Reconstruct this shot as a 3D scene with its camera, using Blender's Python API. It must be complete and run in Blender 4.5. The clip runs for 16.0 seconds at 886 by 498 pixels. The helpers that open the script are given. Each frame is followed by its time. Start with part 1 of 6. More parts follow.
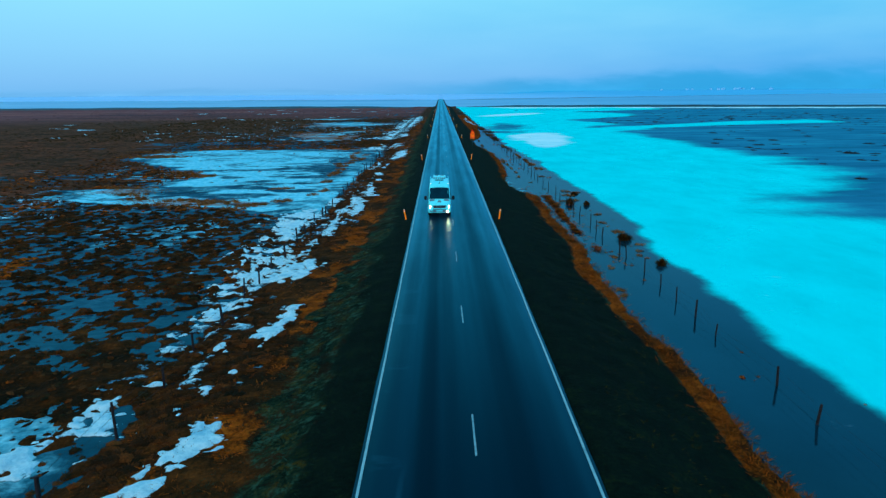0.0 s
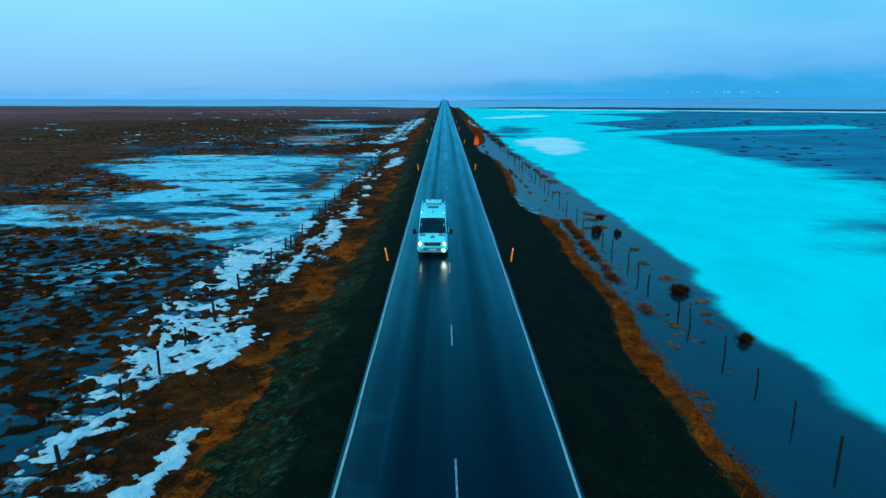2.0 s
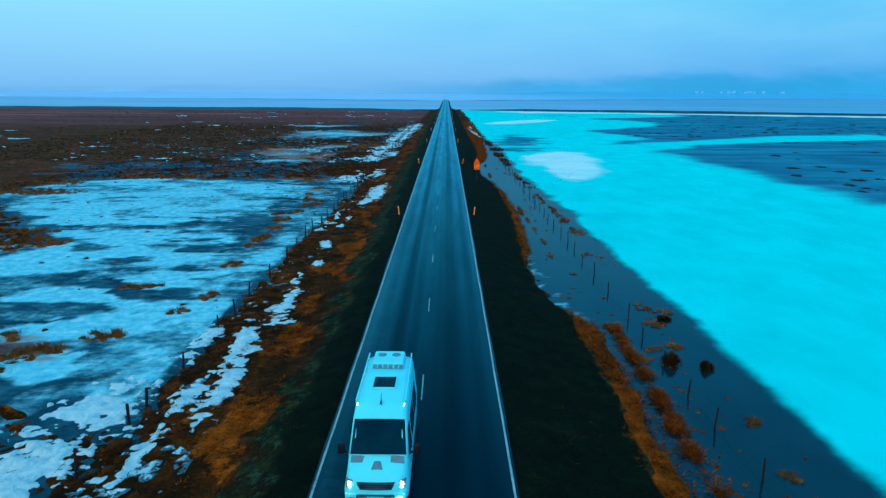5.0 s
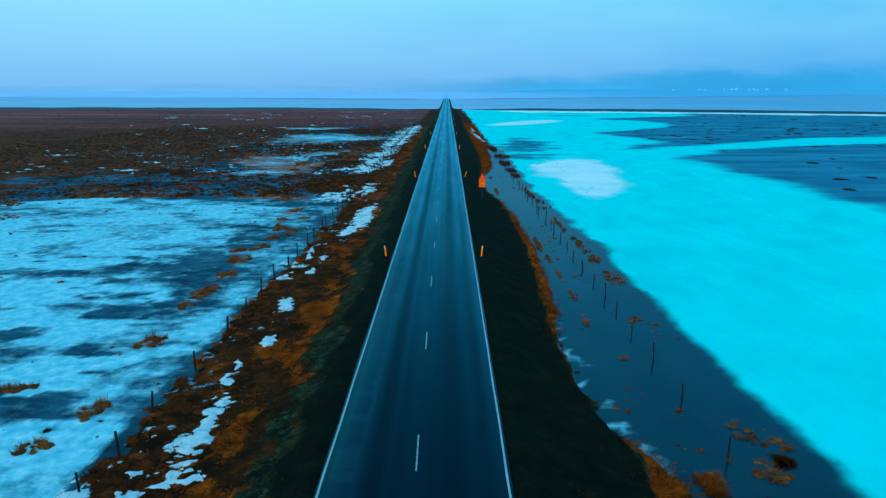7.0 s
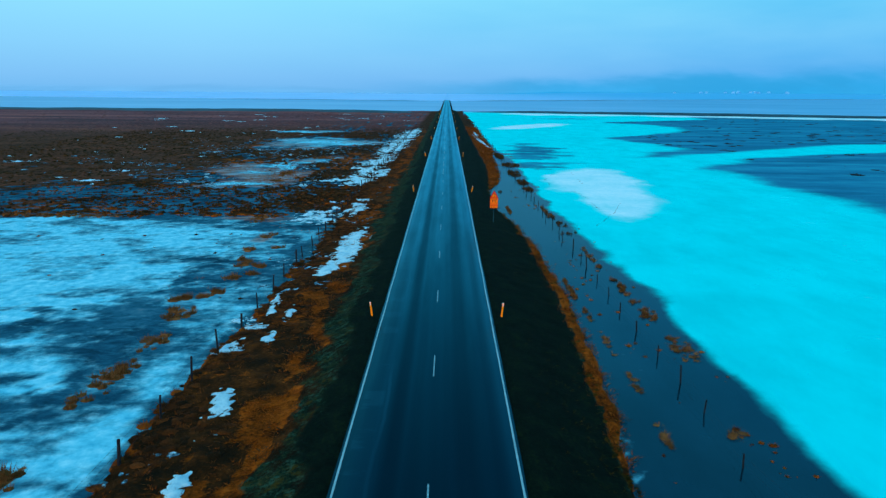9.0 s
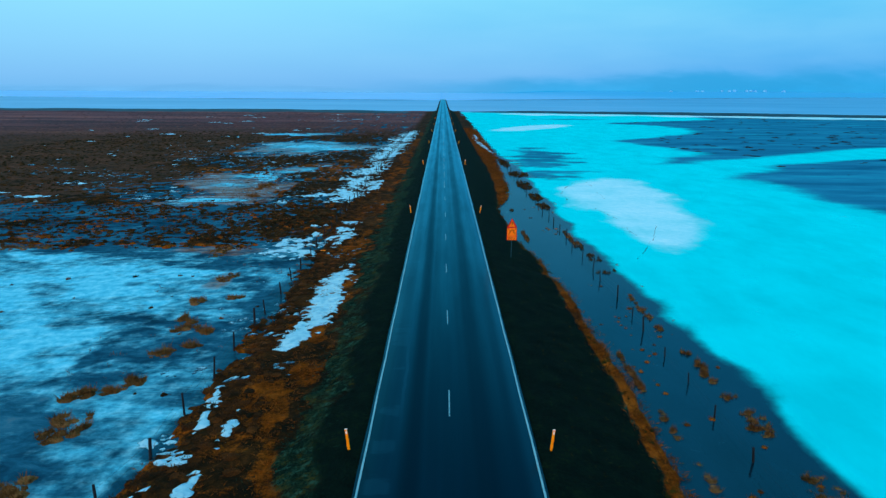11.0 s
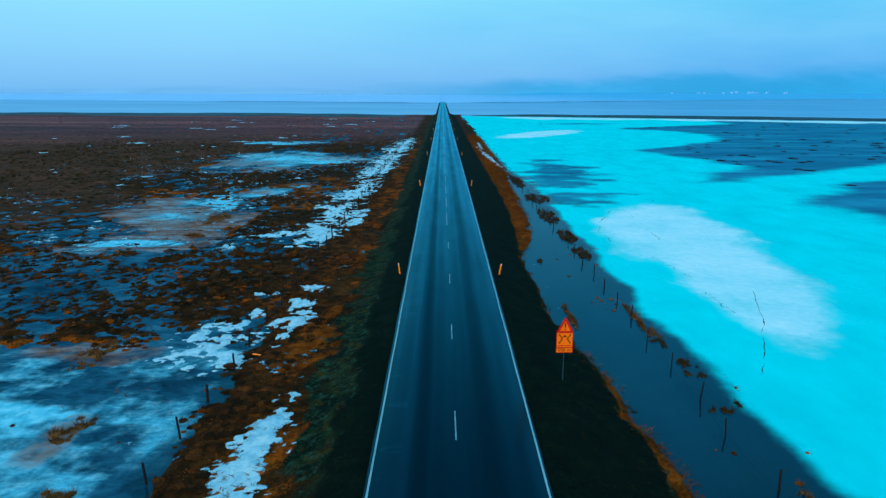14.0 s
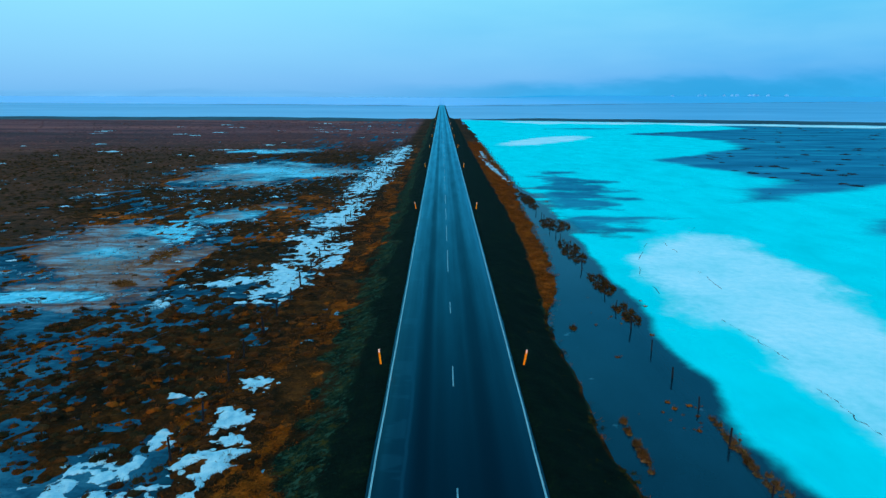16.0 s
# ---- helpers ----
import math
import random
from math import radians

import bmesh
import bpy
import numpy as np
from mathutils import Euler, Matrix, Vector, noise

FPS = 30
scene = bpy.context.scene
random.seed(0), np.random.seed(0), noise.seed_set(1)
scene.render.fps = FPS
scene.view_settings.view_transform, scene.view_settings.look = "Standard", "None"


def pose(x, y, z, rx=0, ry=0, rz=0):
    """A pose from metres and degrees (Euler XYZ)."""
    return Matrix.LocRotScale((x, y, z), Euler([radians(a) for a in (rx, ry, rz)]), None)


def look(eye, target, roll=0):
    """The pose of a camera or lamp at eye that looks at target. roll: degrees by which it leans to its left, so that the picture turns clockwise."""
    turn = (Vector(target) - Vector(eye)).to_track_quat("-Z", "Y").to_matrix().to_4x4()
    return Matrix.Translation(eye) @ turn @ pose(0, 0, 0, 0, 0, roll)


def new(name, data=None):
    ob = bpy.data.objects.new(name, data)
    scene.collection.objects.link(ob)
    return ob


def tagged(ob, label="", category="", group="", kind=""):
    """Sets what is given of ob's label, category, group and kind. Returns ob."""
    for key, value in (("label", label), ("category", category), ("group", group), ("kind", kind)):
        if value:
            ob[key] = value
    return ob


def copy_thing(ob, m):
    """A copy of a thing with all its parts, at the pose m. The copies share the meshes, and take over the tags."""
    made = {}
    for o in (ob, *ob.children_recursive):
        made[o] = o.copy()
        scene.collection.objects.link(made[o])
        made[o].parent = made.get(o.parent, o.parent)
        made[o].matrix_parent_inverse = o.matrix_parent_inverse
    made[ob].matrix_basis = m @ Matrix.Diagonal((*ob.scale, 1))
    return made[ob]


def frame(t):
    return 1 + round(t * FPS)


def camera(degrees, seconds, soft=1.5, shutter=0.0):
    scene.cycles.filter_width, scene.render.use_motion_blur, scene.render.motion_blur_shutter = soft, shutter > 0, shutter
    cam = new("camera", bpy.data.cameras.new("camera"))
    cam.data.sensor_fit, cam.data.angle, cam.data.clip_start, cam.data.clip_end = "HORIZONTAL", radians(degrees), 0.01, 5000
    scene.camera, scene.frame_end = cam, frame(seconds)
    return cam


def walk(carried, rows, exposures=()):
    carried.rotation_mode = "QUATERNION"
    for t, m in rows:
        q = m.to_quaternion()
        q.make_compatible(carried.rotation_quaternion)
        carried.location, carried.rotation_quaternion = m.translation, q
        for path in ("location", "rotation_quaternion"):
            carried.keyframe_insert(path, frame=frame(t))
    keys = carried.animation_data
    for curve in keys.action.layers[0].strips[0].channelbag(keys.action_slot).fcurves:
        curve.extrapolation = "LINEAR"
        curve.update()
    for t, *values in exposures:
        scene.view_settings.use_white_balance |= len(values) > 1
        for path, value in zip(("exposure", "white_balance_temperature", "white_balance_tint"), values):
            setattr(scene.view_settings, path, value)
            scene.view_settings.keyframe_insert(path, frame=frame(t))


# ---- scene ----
cam = camera(69.1, 16.0, soft=1.38)
PATH = [
    (0, (-0.964, -16.046, 10.319), (-0.959, -14.103, 9.847), -0.4),
    (0.5, (-0.812, -12.727, 10.254), (-0.81, -10.784, 9.782), -0.3),
    (1, (-0.664, -9.395, 10.207), (-0.668, -7.452, 9.735), -0.2),
    (1.5, (-0.468, -6.0, 10.209), (-0.475, -4.057, 9.738), -0.1),
    (2, (-0.354, -2.331, 10.322), (-0.357, -0.387, 9.852), 0.1),
    (2.5, (-0.081, 1.752, 10.616), (-0.084, 3.696, 10.145), 0.2),
    (3, (0.258, 5.678, 11.021), (0.25, 7.621, 10.549), 0.2),
    (3.5, (0.437, 9.444, 11.402), (0.431, 11.387, 10.929), 0.3),
    (4, (0.642, 13.181, 11.729), (0.636, 15.124, 11.257), 0.4),
    (6.5, (1.125, 32.342, 13.22), (1.112, 34.284, 12.74), 0.2),
    (7, (1.086, 36.078, 13.231), (1.074, 38.019, 12.751), 0.1),
    (7.5, (1.008, 39.724, 13.188), (0.997, 41.666, 12.708), 0.1),
    (8, (0.914, 43.335, 13.149), (0.904, 45.277, 12.672), 0.3),
    (8.5, (0.755, 46.908, 13.143), (0.744, 48.851, 12.668), 0.4),
    (11, (-0.346, 65.005, 13.477), (-0.343, 66.947, 12.999), 0.3),
    (11.5, (-0.43, 68.903, 13.479), (-0.426, 70.845, 13.001), 0.2),
    (12, (-0.502, 72.882, 13.57), (-0.498, 74.824, 13.091), 0.1),
    (12.5, (-0.602, 76.768, 13.696), (-0.598, 78.71, 13.218), 0.1),
    (13, (-0.612, 80.625, 13.829), (-0.609, 82.567, 13.352), 0.1),
    (13.5, (-0.616, 84.513, 13.899), (-0.612, 86.456, 13.424), 0.2),
    (14, (-0.617, 88.359, 13.869), (-0.613, 90.302, 13.397), 0.2),
    (14.5, (-0.707, 92.219, 13.839), (-0.7, 94.164, 13.37), 0.3),
    (15, (-0.693, 96.176, 13.879), (-0.686, 98.12, 13.412), 0.1),
    (15.5, (-0.578, 100.226, 14.063), (-0.576, 102.17, 13.594), -0.0),
    (16, (-0.635, 104.464, 14.305), (-0.629, 106.41, 13.84), 0.2),
]
walk(cam, [(t, look(eye, target, roll)) for t, eye, target, roll in PATH])

# ---- sky and light ----
world = bpy.data.worlds.new("overcast_sky")
scene.world = world
world.use_nodes = True
wn, wl = world.node_tree.nodes, world.node_tree.links
wn.clear()
w_out = wn.new("ShaderNodeOutputWorld")
w_bg = wn.new("ShaderNodeBackground")
w_sky = wn.new("ShaderNodeTexSky")
w_sky.sky_type, w_sky.sun_disc = "NISHITA", False
w_sky.sun_elevation, w_sky.sun_rotation = radians(38), radians(200)
w_tc = wn.new("ShaderNodeTexCoord")
w_sep = wn.new("ShaderNodeSeparateXYZ")
wl.new(w_tc.outputs["Generated"], w_sep.inputs[0])
# cloud deck: brightness by elevation
w_ramp = wn.new("ShaderNodeValToRGB")
SKY_STOPS = [(0.0, (0.165, 0.49, 0.89)), (0.02, (0.20, 0.535, 0.93)), (0.06, (0.235, 0.63, 0.975)), (0.14, (0.275, 0.78, 1.0)),
             (0.35, (0.07, 0.68, 0.98)), (1.0, (0.02, 0.60, 0.92))]
els = w_ramp.color_ramp.elements
els[0].position, els[0].color = SKY_STOPS[0][0], (*SKY_STOPS[0][1], 1)
els[1].position, els[1].color = SKY_STOPS[-1][0], (*SKY_STOPS[-1][1], 1)
for p, c in SKY_STOPS[1:-1]:
    e = els.new(p)
    e.color = (*c, 1)
wl.new(w_sep.outputs["Z"], w_ramp.inputs[0])
# the deck is a little heavier towards the east, with soft uneven cloud
w_map = wn.new("ShaderNodeMapping")
w_map.inputs["Scale"].default_value = (2.2, 2.2, 9.0)
wl.new(w_tc.outputs["Generated"], w_map.inputs[0])
w_noise = wn.new("ShaderNodeTexNoise")
w_noise.inputs["Scale"].default_value, w_noise.inputs["Detail"].default_value = 1.6, 4
wl.new(w_map.outputs[0], w_noise.inputs["Vector"])
w_east = wn.new("ShaderNodeMapRange")
w_east.inputs["From Min"].default_value, w_east.inputs["From Max"].default_value = -0.35, 0.55
w_east.inputs["To Min"].default_value, w_east.inputs["To Max"].default_value = 0.04, 0.98
wl.new(w_sep.outputs["X"], w_east.inputs["Value"])
w_add = wn.new("ShaderNodeMath")
w_add.operation = "MULTIPLY"
wl.new(w_east.outputs[0], w_add.inputs[0])
wl.new(w_noise.outputs["Fac"], w_add.inputs[1])
w_dark = wn.new("ShaderNodeMix")
w_dark.data_type, w_dark.blend_type = "RGBA", "MULTIPLY"
w_dark.inputs["B"].default_value = (0.0, 0.59, 0.88, 1)
wl.new(w_add.outputs[0], w_dark.inputs["Factor"])
wl.new(w_ramp.outputs[0], w_dark.inputs["A"])
w_skymul = wn.new("ShaderNodeMix")
w_skymul.data_type, w_skymul.blend_type = "RGBA", "ADD"
w_skymul.inputs["Factor"].default_value = 0.004
wl.new(w_dark.outputs["Result"], w_skymul.inputs["A"])
wl.new(w_sky.outputs[0], w_skymul.inputs["B"])
wl.new(w_skymul.outputs["Result"], w_bg.inputs["Color"])
w_bg.inputs["Strength"].default_value = 1.0
wl.new(w_bg.outputs[0], w_out.inputs[0])

sun = new("sun", bpy.data.lights.new("sun", "SUN"))
sun.data.energy, sun.data.angle, sun.data.color = 2.7, radians(80), (1.0, 0.36, 0.20)
sun.matrix_world = look((-20, -60, 55), (0, 0, 0))

# ---- noise in the plan ----


def lattice(ix, iy, seed):
    h = (ix.astype(np.int64) * 374761393 + iy.astype(np.int64) * 668265263 + seed * 1442695041) & 0xFFFFFFFF
    h = ((h ^ (h >> 13)) * 1274126177) & 0xFFFFFFFF
    return ((h ^ (h >> 16)) & 0xFFFF) / 65535.0


def value_noise(x, y, seed):
    ix, iy = np.floor(x), np.floor(y)
    fx, fy = x - ix, y - iy
    fx, fy = fx * fx * (3 - 2 * fx), fy * fy * (3 - 2 * fy)
    a, b = lattice(ix, iy, seed), lattice(ix + 1, iy, seed)
    c, d = lattice(ix, iy + 1, seed), lattice(ix + 1, iy + 1, seed)
    return (a + (b - a) * fx) * (1 - fy) + (c + (d - c) * fx) * fy


def fbm(x, y, size, octaves=4, seed=0):
    """Uneven values of about -1 to 1, with forms of that size in metres."""
    total, amp, norm = 0.0, 1.0, 0.0
    for k in range(octaves):
        total = total + amp * (value_noise(x / size, y / size, seed + 17 * k) * 2 - 1)
        norm += amp
        amp *= 0.55
        size *= 0.48
    return total / norm * 1.6


def step(a, b, v):
    s = np.clip((v - a) / (b - a), 0, 1)
    return s * s * (3 - 2 * s)


def blob(x, y, cx, cy, rx, ry, turn=0.0):
    """1 in the middle of an ellipse, 0 at its rim, negative outside."""
    c, s = math.cos(radians(turn)), math.sin(radians(turn))
    u, v = (x - cx) * c + (y - cy) * s, -(x - cx) * s + (y - cy) * c
    return 1 - np.sqrt((u / rx) ** 2 + (v / ry) ** 2)


def rough_blobs(x, y, blobs, wobble=0.35, size=2.0, seed=3):
    w = fbm(x, y, size, 5, seed) * wobble
    best = np.full(np.shape(x), -9.0)
    for b in blobs:
        best = np.maximum(best, blob(x, y, *b))
    return best + w


# ---- lie of the land ----
WATER = -1.48
ROAD_HALF = 3.36
SHORE = 545.0


def shore_line(x):
    """Where the flats end towards the open water."""
    return SHORE + np.where(x > 0, 12 - 0.26 * np.clip(x, 0, 380), 0.0)


def east_bank(y):
    """Where the gravel slope ends on the lagoon side."""
    return np.interp(y, [-20, 12, 19, 25, 28, 31.5, 40, 58, 66, 72, 88, 95, 104, 115, 122, 130, 146, 158, 180, 230, 320], [8.8, 8.7, 8.55, 8.25, 8.5, 9.1, 8.95, 9.1, 7.7, 7.7, 8.3, 8.75, 8.7, 8.5, 8.2, 6.9, 6.9, 7.8, 8.6, 8.4, 8.2]) + 0.25 * fbm(y, y * 0 + 2, 3.0, 3, 5)


def east_grass(y):
    """Width of the grass fringe beyond the gravel slope."""
    return np.interp(y, [-20, 20, 26, 30, 36, 52, 58, 62, 72, 78, 96, 100, 112, 124, 135, 150, 156, 164, 192, 230, 320], [0.8, 0.8, 1.45, 0.9, 1.0, 1.1, 1.1, 0.05, 0.1, 0.7, 0.7, 0.7, 0.5, 0.2, 0.1, 0.2, 1.2, 1.8, 2.3, 4.0, 4.4])


POOLS_NORTH = [(-34.5, 169.5, 7.5, 17, 12), (-28, 190, 3.5, 9, -30), (-31.5, 153.6, 6, 1.8, 0), (-40, 240, 12, 22, 8), (-29, 238, 11, 11, 0), (-48, 290, 16, 8, 0)]


def pond_west(x, y, wobble=0.22):
    """Positive inside the frozen pond beside the west fence."""
    left = np.interp(y, [46, 50, 52, 54, 56, 58, 62, 66, 67.5, 70, 76, 80, 84, 92, 98, 106, 120, 124, 127], [-16, -21, -25, -34, -43, -47, -47, -47, -42, -38, -37, -38.5, -42, -46, -53, -60, -60, -50, -42])
    d = np.minimum(np.minimum((x - left) / 8, (-12.8 - x) / 2.0), np.minimum((y - 46) / 7, (126 - y) / 7))
    return np.clip(d, -3, 1) + wobble * fbm(x, y, 6, 5, 4)


def pools_north(x, y, wobble=0.5):
    return rough_blobs(x, y, POOLS_NORTH, wobble, 5, 6)


def green_end(y):
    """Where the green foot of the west bank gives way to straw."""
    return np.interp(y, [0, 22, 32, 38, 46, 58, 80, 110, 130, 146, 158], [7.6, 7.7, 7.4, 7.0, 6.6, 6.4, 6.6, 7.0, 7.4, 7.5, 7.2])


def land(x, y):
    """Height of the ground, its road bank included."""
    side = np.abs(x)
    flat = WATER - 0.012 + 0.20 * fbm(x, y, 0.95, 4, 1) + 0.08 * fbm(x, y, 8, 3, 2)
    # marsh west of the fence; drier moor further out
    dry = step(-40, -95, x) * 0.22 + step(60, 150, -x - 0.25 * (y - 60)) * 0.15
    west = flat + dry + 0.05
    leopard = step(13, 17, y) * step(58, 52, y) * step(-13, -15, x) * step(-60, -45, x)
    west = west + leopard * (WATER + 0.035 - 0.035 * step(36, 50, y) + 0.24 * fbm(x * 0.8, y, 0.5, 3, 97) + 0.05 * fbm(x, y, 6, 2, 2) - west)
    wet = step(0.1, 0.8, fbm(x, y, 14, 3, 9) + 0.15 * step(116, 130, y) * step(156, 140, y)) * 0.13
    wet = wet * step(24, 19, y + 0 * x) + wet * step(46, 54, y) - 0.035 * step(22, 28, y) * step(50, 44, y)
    wet = wet * (1 - leopard)
    wet = wet + 0.07 * step(0.0, 0.4, np.maximum(blob(x, y, -23, 17, 13, 6.5), blob(x, y, -18, 3, 6, 6)) + 0.2 * fbm(x, y, 4, 3, 67))
    west = west - wet  + 0.05 * step(108, 116, y) * step(150, 140, y) + 0.06 * step(150, 162, y) * step(-120, -90, x) - 0.035 * step(-26, -32, x) * step(120, 130, y) * step(190, 170, y) + step(122, 132, y) * step(176, 160, y) * (0.05 * step(-34, -22, x) - 0.05) - 0.055 * step(126, 131, y) * step(152, 147, y) * step(-17.5, -22, x) + 0.07 * step(5, 8, y) * step(18, 14, y) * step(-22, -17, x)
    west = west - 0.62 * step(-0.16, 0.14, pond_west(x, y))
    west = west - 0.22 * step(-0.16, 0.14, pools_north(x, y))
    verge = -1.08 - 0.045 * (side - 7.0) + 0.09 * fbm(x, y, 1.5, 4, 12)
    edge = 11.9 + 0.9 * fbm(x, y, 5, 3, 13)
    west = np.where(x < 0, verge + (west - verge) * step(edge - 0.9, edge + 0.5, side), west)
    bank = east_bank(y)
    lip = WATER + 0.16 + 0.06 * fbm(x, y, 0.9, 4, 21)
    grass = east_grass(y) * (1 + 0.35 * fbm(x, y, 3, 3, 22))
    east = lip + (WATER - 0.5 - lip) * step(bank + grass - 0.2, bank + grass + 0.5, side)
    # second row of grass beyond the narrow ditch near the start
    middle = np.interp(y, [29, 32, 35, 40, 46, 58], [11.1, 11.0, 10.85, 10.85, 10.95, 11.25])
    row = step(0.0, 0.35, np.interp(y, [29, 34, 38, 46, 58], [0.25, 0.12, 0.34, 0.42, 0.42]) - np.abs(x - middle) + 0.30 * fbm(x, y, 0.8, 4, 24)) * step(62, 57, y) * step(27, 31, y)
    east = np.maximum(east, WATER - 0.5 + 0.62 * row)
    field = np.where(x < 0, west, east)
    # slope of the road bank
    foot = np.where(x < 0, 7.2, bank)
    top = -0.04 - 0.02 * np.clip(side - ROAD_HALF, 0, 1)
    slope = step(ROAD_HALF + 0.35, foot, side)
    low = np.where(x < 0, verge, lip)
    bankz = top + (low - top) * (0.55 * slope + 0.45 * np.clip((side - ROAD_HALF - 0.35) / (foot - ROAD_HALF - 0.35), 0, 1))
    bankz = bankz + 0.025 * fbm(x, y, 0.7, 3, 30) * step(ROAD_HALF + 0.1, ROAD_HALF + 0.8, side)
    z = np.where(side < foot, bankz, field)
    # far shore, with a low bank at its brink
    brink = shore_line(x) + 6 * fbm(x, y, 60, 3, 31)
    rim = step(brink - 26, brink - 12, y) * step(brink + 14, brink, y) * step(8, 14, side)
    z = np.where(side > 8, z + rim * 0.3, z)
    out = step(brink + 2, brink + 14, y) * step(4.3, 6.0, side)
    z = z + (WATER - 1.0 - z) * out
    back = step(1095, 1180, y - 0.8 * np.clip(x, 0, 1500) + 0.25 * np.clip(x, -2000, 0))
    z = z + (WATER - 1.0 - z) * step(1080, 1095, y)
    rise = 13.0 * step(2000, 2700, y) * step(300, 800, x)
    return z + (1.0 + rise + 1.2 * fbm(x, y, 300, 3, 33) - z) * back


def ice_masks(x, y):
    """Milky ice, white snow on the ice, and the streaks of the west pond: 0 to 1 each."""
    warp_x, warp_y = x + 2.0 * fbm(x, y, 16, 4, 41), y + 3.0 * fbm(x, y, 18, 4, 42)
    edge = np.interp(y, [-20, 28, 34, 42, 51, 60, 95, 115, 130, 150, 175, 190, 240, 300, 620], [15.6, 15.5, 15.9, 16.8, 17.0, 16.5, 16.2, 15.2, 14.6, 14.2, 14.8, 14.4, 12.6, 12.2, 12.5])
    e = edge + 0.9 * fbm(x, y, 6, 4, 43)
    milk = step(e - 0.95, e + 0.85, x)
    # clear dark ice further east
    near_side = np.interp(warp_y, [34, 40, 46, 52, 58, 64, 72, 86, 105, 120, 137, 162, 180, 187, 200, 215, 232], [90, 40, 36, 35, 43, 51, 56, 57.5, 58, 57.5, 54, 55, 51.5, 55, 68, 96, 150])
    far_side = np.interp(warp_y, [196, 201, 215, 229, 245, 268, 290, 314, 340, 360, 381, 400, 430], [80, 42, 53, 64, 60, 50.5, 76, 96, 101, 96, 73, 105, 150])
    d = np.maximum((warp_x - near_side) / 3.2, np.minimum((warp_x - far_side) / 3.2, (warp_y - 200.5 - 0.52 * (warp_x - 42)) / 3.0))
    d = np.maximum(d, 3.0 * blob(warp_x, warp_y, 66, 424, 27, 6, 8))
    feather = step(130, 90, y) * step(30, 50, y)
    milk = milk * (1 - step(-1.5 - 2.2 * feather, 2.2 + 1.6 * feather, d + (0.9 + 1.3 * feather) * fbm(x * 0.45, y * 1.6, 9, 5, 44)))
    shore_dark = blob(warp_x, warp_y, 21.5, 210, 9.5, 34, -9) + 0.85 * fbm(x * 0.6, y * 1.1, 4.5, 5, 45)
    milk = milk * (1 - 0.78 * step(-0.25, 0.75, shore_dark))
    milk = np.maximum(milk, step(38, 55, x) * 0.16 * step(-0.4, 0.9, fbm(x, y * 2.5, 40, 4, 46)))
    snow = np.maximum(np.maximum(blob(x, y, 25.8, 160.5, 8.0, 18.5, -8), blob(x, y, 25.3, 147, 5.8, 15, 4)), blob(x, y, 23.8, 136, 4.0, 10, -6))
    snow = np.maximum(snow, blob(x, y, 39, 343, 31, 9, 57))
    snow = 0.96 * step(-0.32, 0.36, snow + 0.18 * fbm(x, y, 5, 4, 47)) * step(8, 14, x)
    brink = shore_line(x)
    rim = step(brink - 62, brink - 46, y + 12 * fbm(x, y, 30, 3, 48)) * step(30, 48, x) * step(brink - 22, brink - 27, y)
    snow = np.maximum(snow, rim)
    # west side
    inside = step(-0.1, 0.35, pond_west(x, y, 0.25))
    streak = 0.8 * fbm(x, y * 1.0 + 0.25 * x, 7.5, 5, 50) + 0.9 * fbm(x * 0.75, y * 1.2, 4.5, 5, 51)
    gaps = step(0.06, 0.36, fbm(x * 0.62, y * 1.0, 3.2, 4, 52) + 0.35 * fbm(x, y, 14, 3, 48) + 0.1 * step(70, 60, y) + 0.10 * step(85, 93, y))
    near_fence = step(-21, -14.5, x)
    frost = inside * (0.42 + 0.52 * step(-0.7, 0.6, streak + 0.2)) * (1 - 0.76 * gaps) * (1 - 0.18 * near_fence * step(-0.3, 0.6, fbm(x, y, 1.4, 4, 56)))
    # bright sheet beside darker, reedy water along the fence further north
    edge_b = np.interp(y, [93, 95, 97.3, 99.5, 102.3, 108.8, 112, 117, 119.5, 122], [-26, -21.5, -19.5, -21.5, -20.1, -19.2, -18, -17, -24, -32])
    sheet = step(-1.4, 1.6, edge_b - x + 1.8 * fbm(x, y, 3.2, 5, 58)) * (0.72 + 0.28 * step(-0.5, 0.5, fbm(x * 0.7, y * 1.2, 2.4, 4, 49)))
    veil = 0.52 * step(-0.5, 0.7, fbm(x, y * 1.3, 2.2, 5, 59) + 0.15)
    south = step(95, 91, y + 1.5 * fbm(x, y, 4, 3, 68))
    frost = np.minimum(1.0, frost * (1 + 0.28 * step(84, 72, y)))
    frost = np.maximum(frost, 0.85 * inside * veil)
    dim = step(82, 86, y + 1.5 * fbm(x, y, 3, 4, 76)) * step(95, 93, y) * step(-27, -20.5, x + 2 * fbm(x, y, 4, 3, 77)) * step(-13.4, -15.8, x + 0.8 * fbm(x, y, 2.5, 3, 94))
    frost = np.maximum(frost * (1 - 0.68 * dim), (1 - 0.25 * step(79, 84, y)) * inside * near_fence * (0.42 + 0.34 * step(-0.5, 0.5, fbm(x, y * 1.2, 1.6, 5, 72))))
    frost = frost * south + (1 - south) * inside * np.maximum(sheet * (1 - 0.38 * gaps), veil)
    frost = np.where(y > 140, step(-0.2, 0.4, pools_north(x, y)) * (0.42 + 0.3 * step(-0.35, 0.75, fbm(x * 0.5, y, 6, 4, 60)) + 0.14 * step(205, 225, y)), frost)
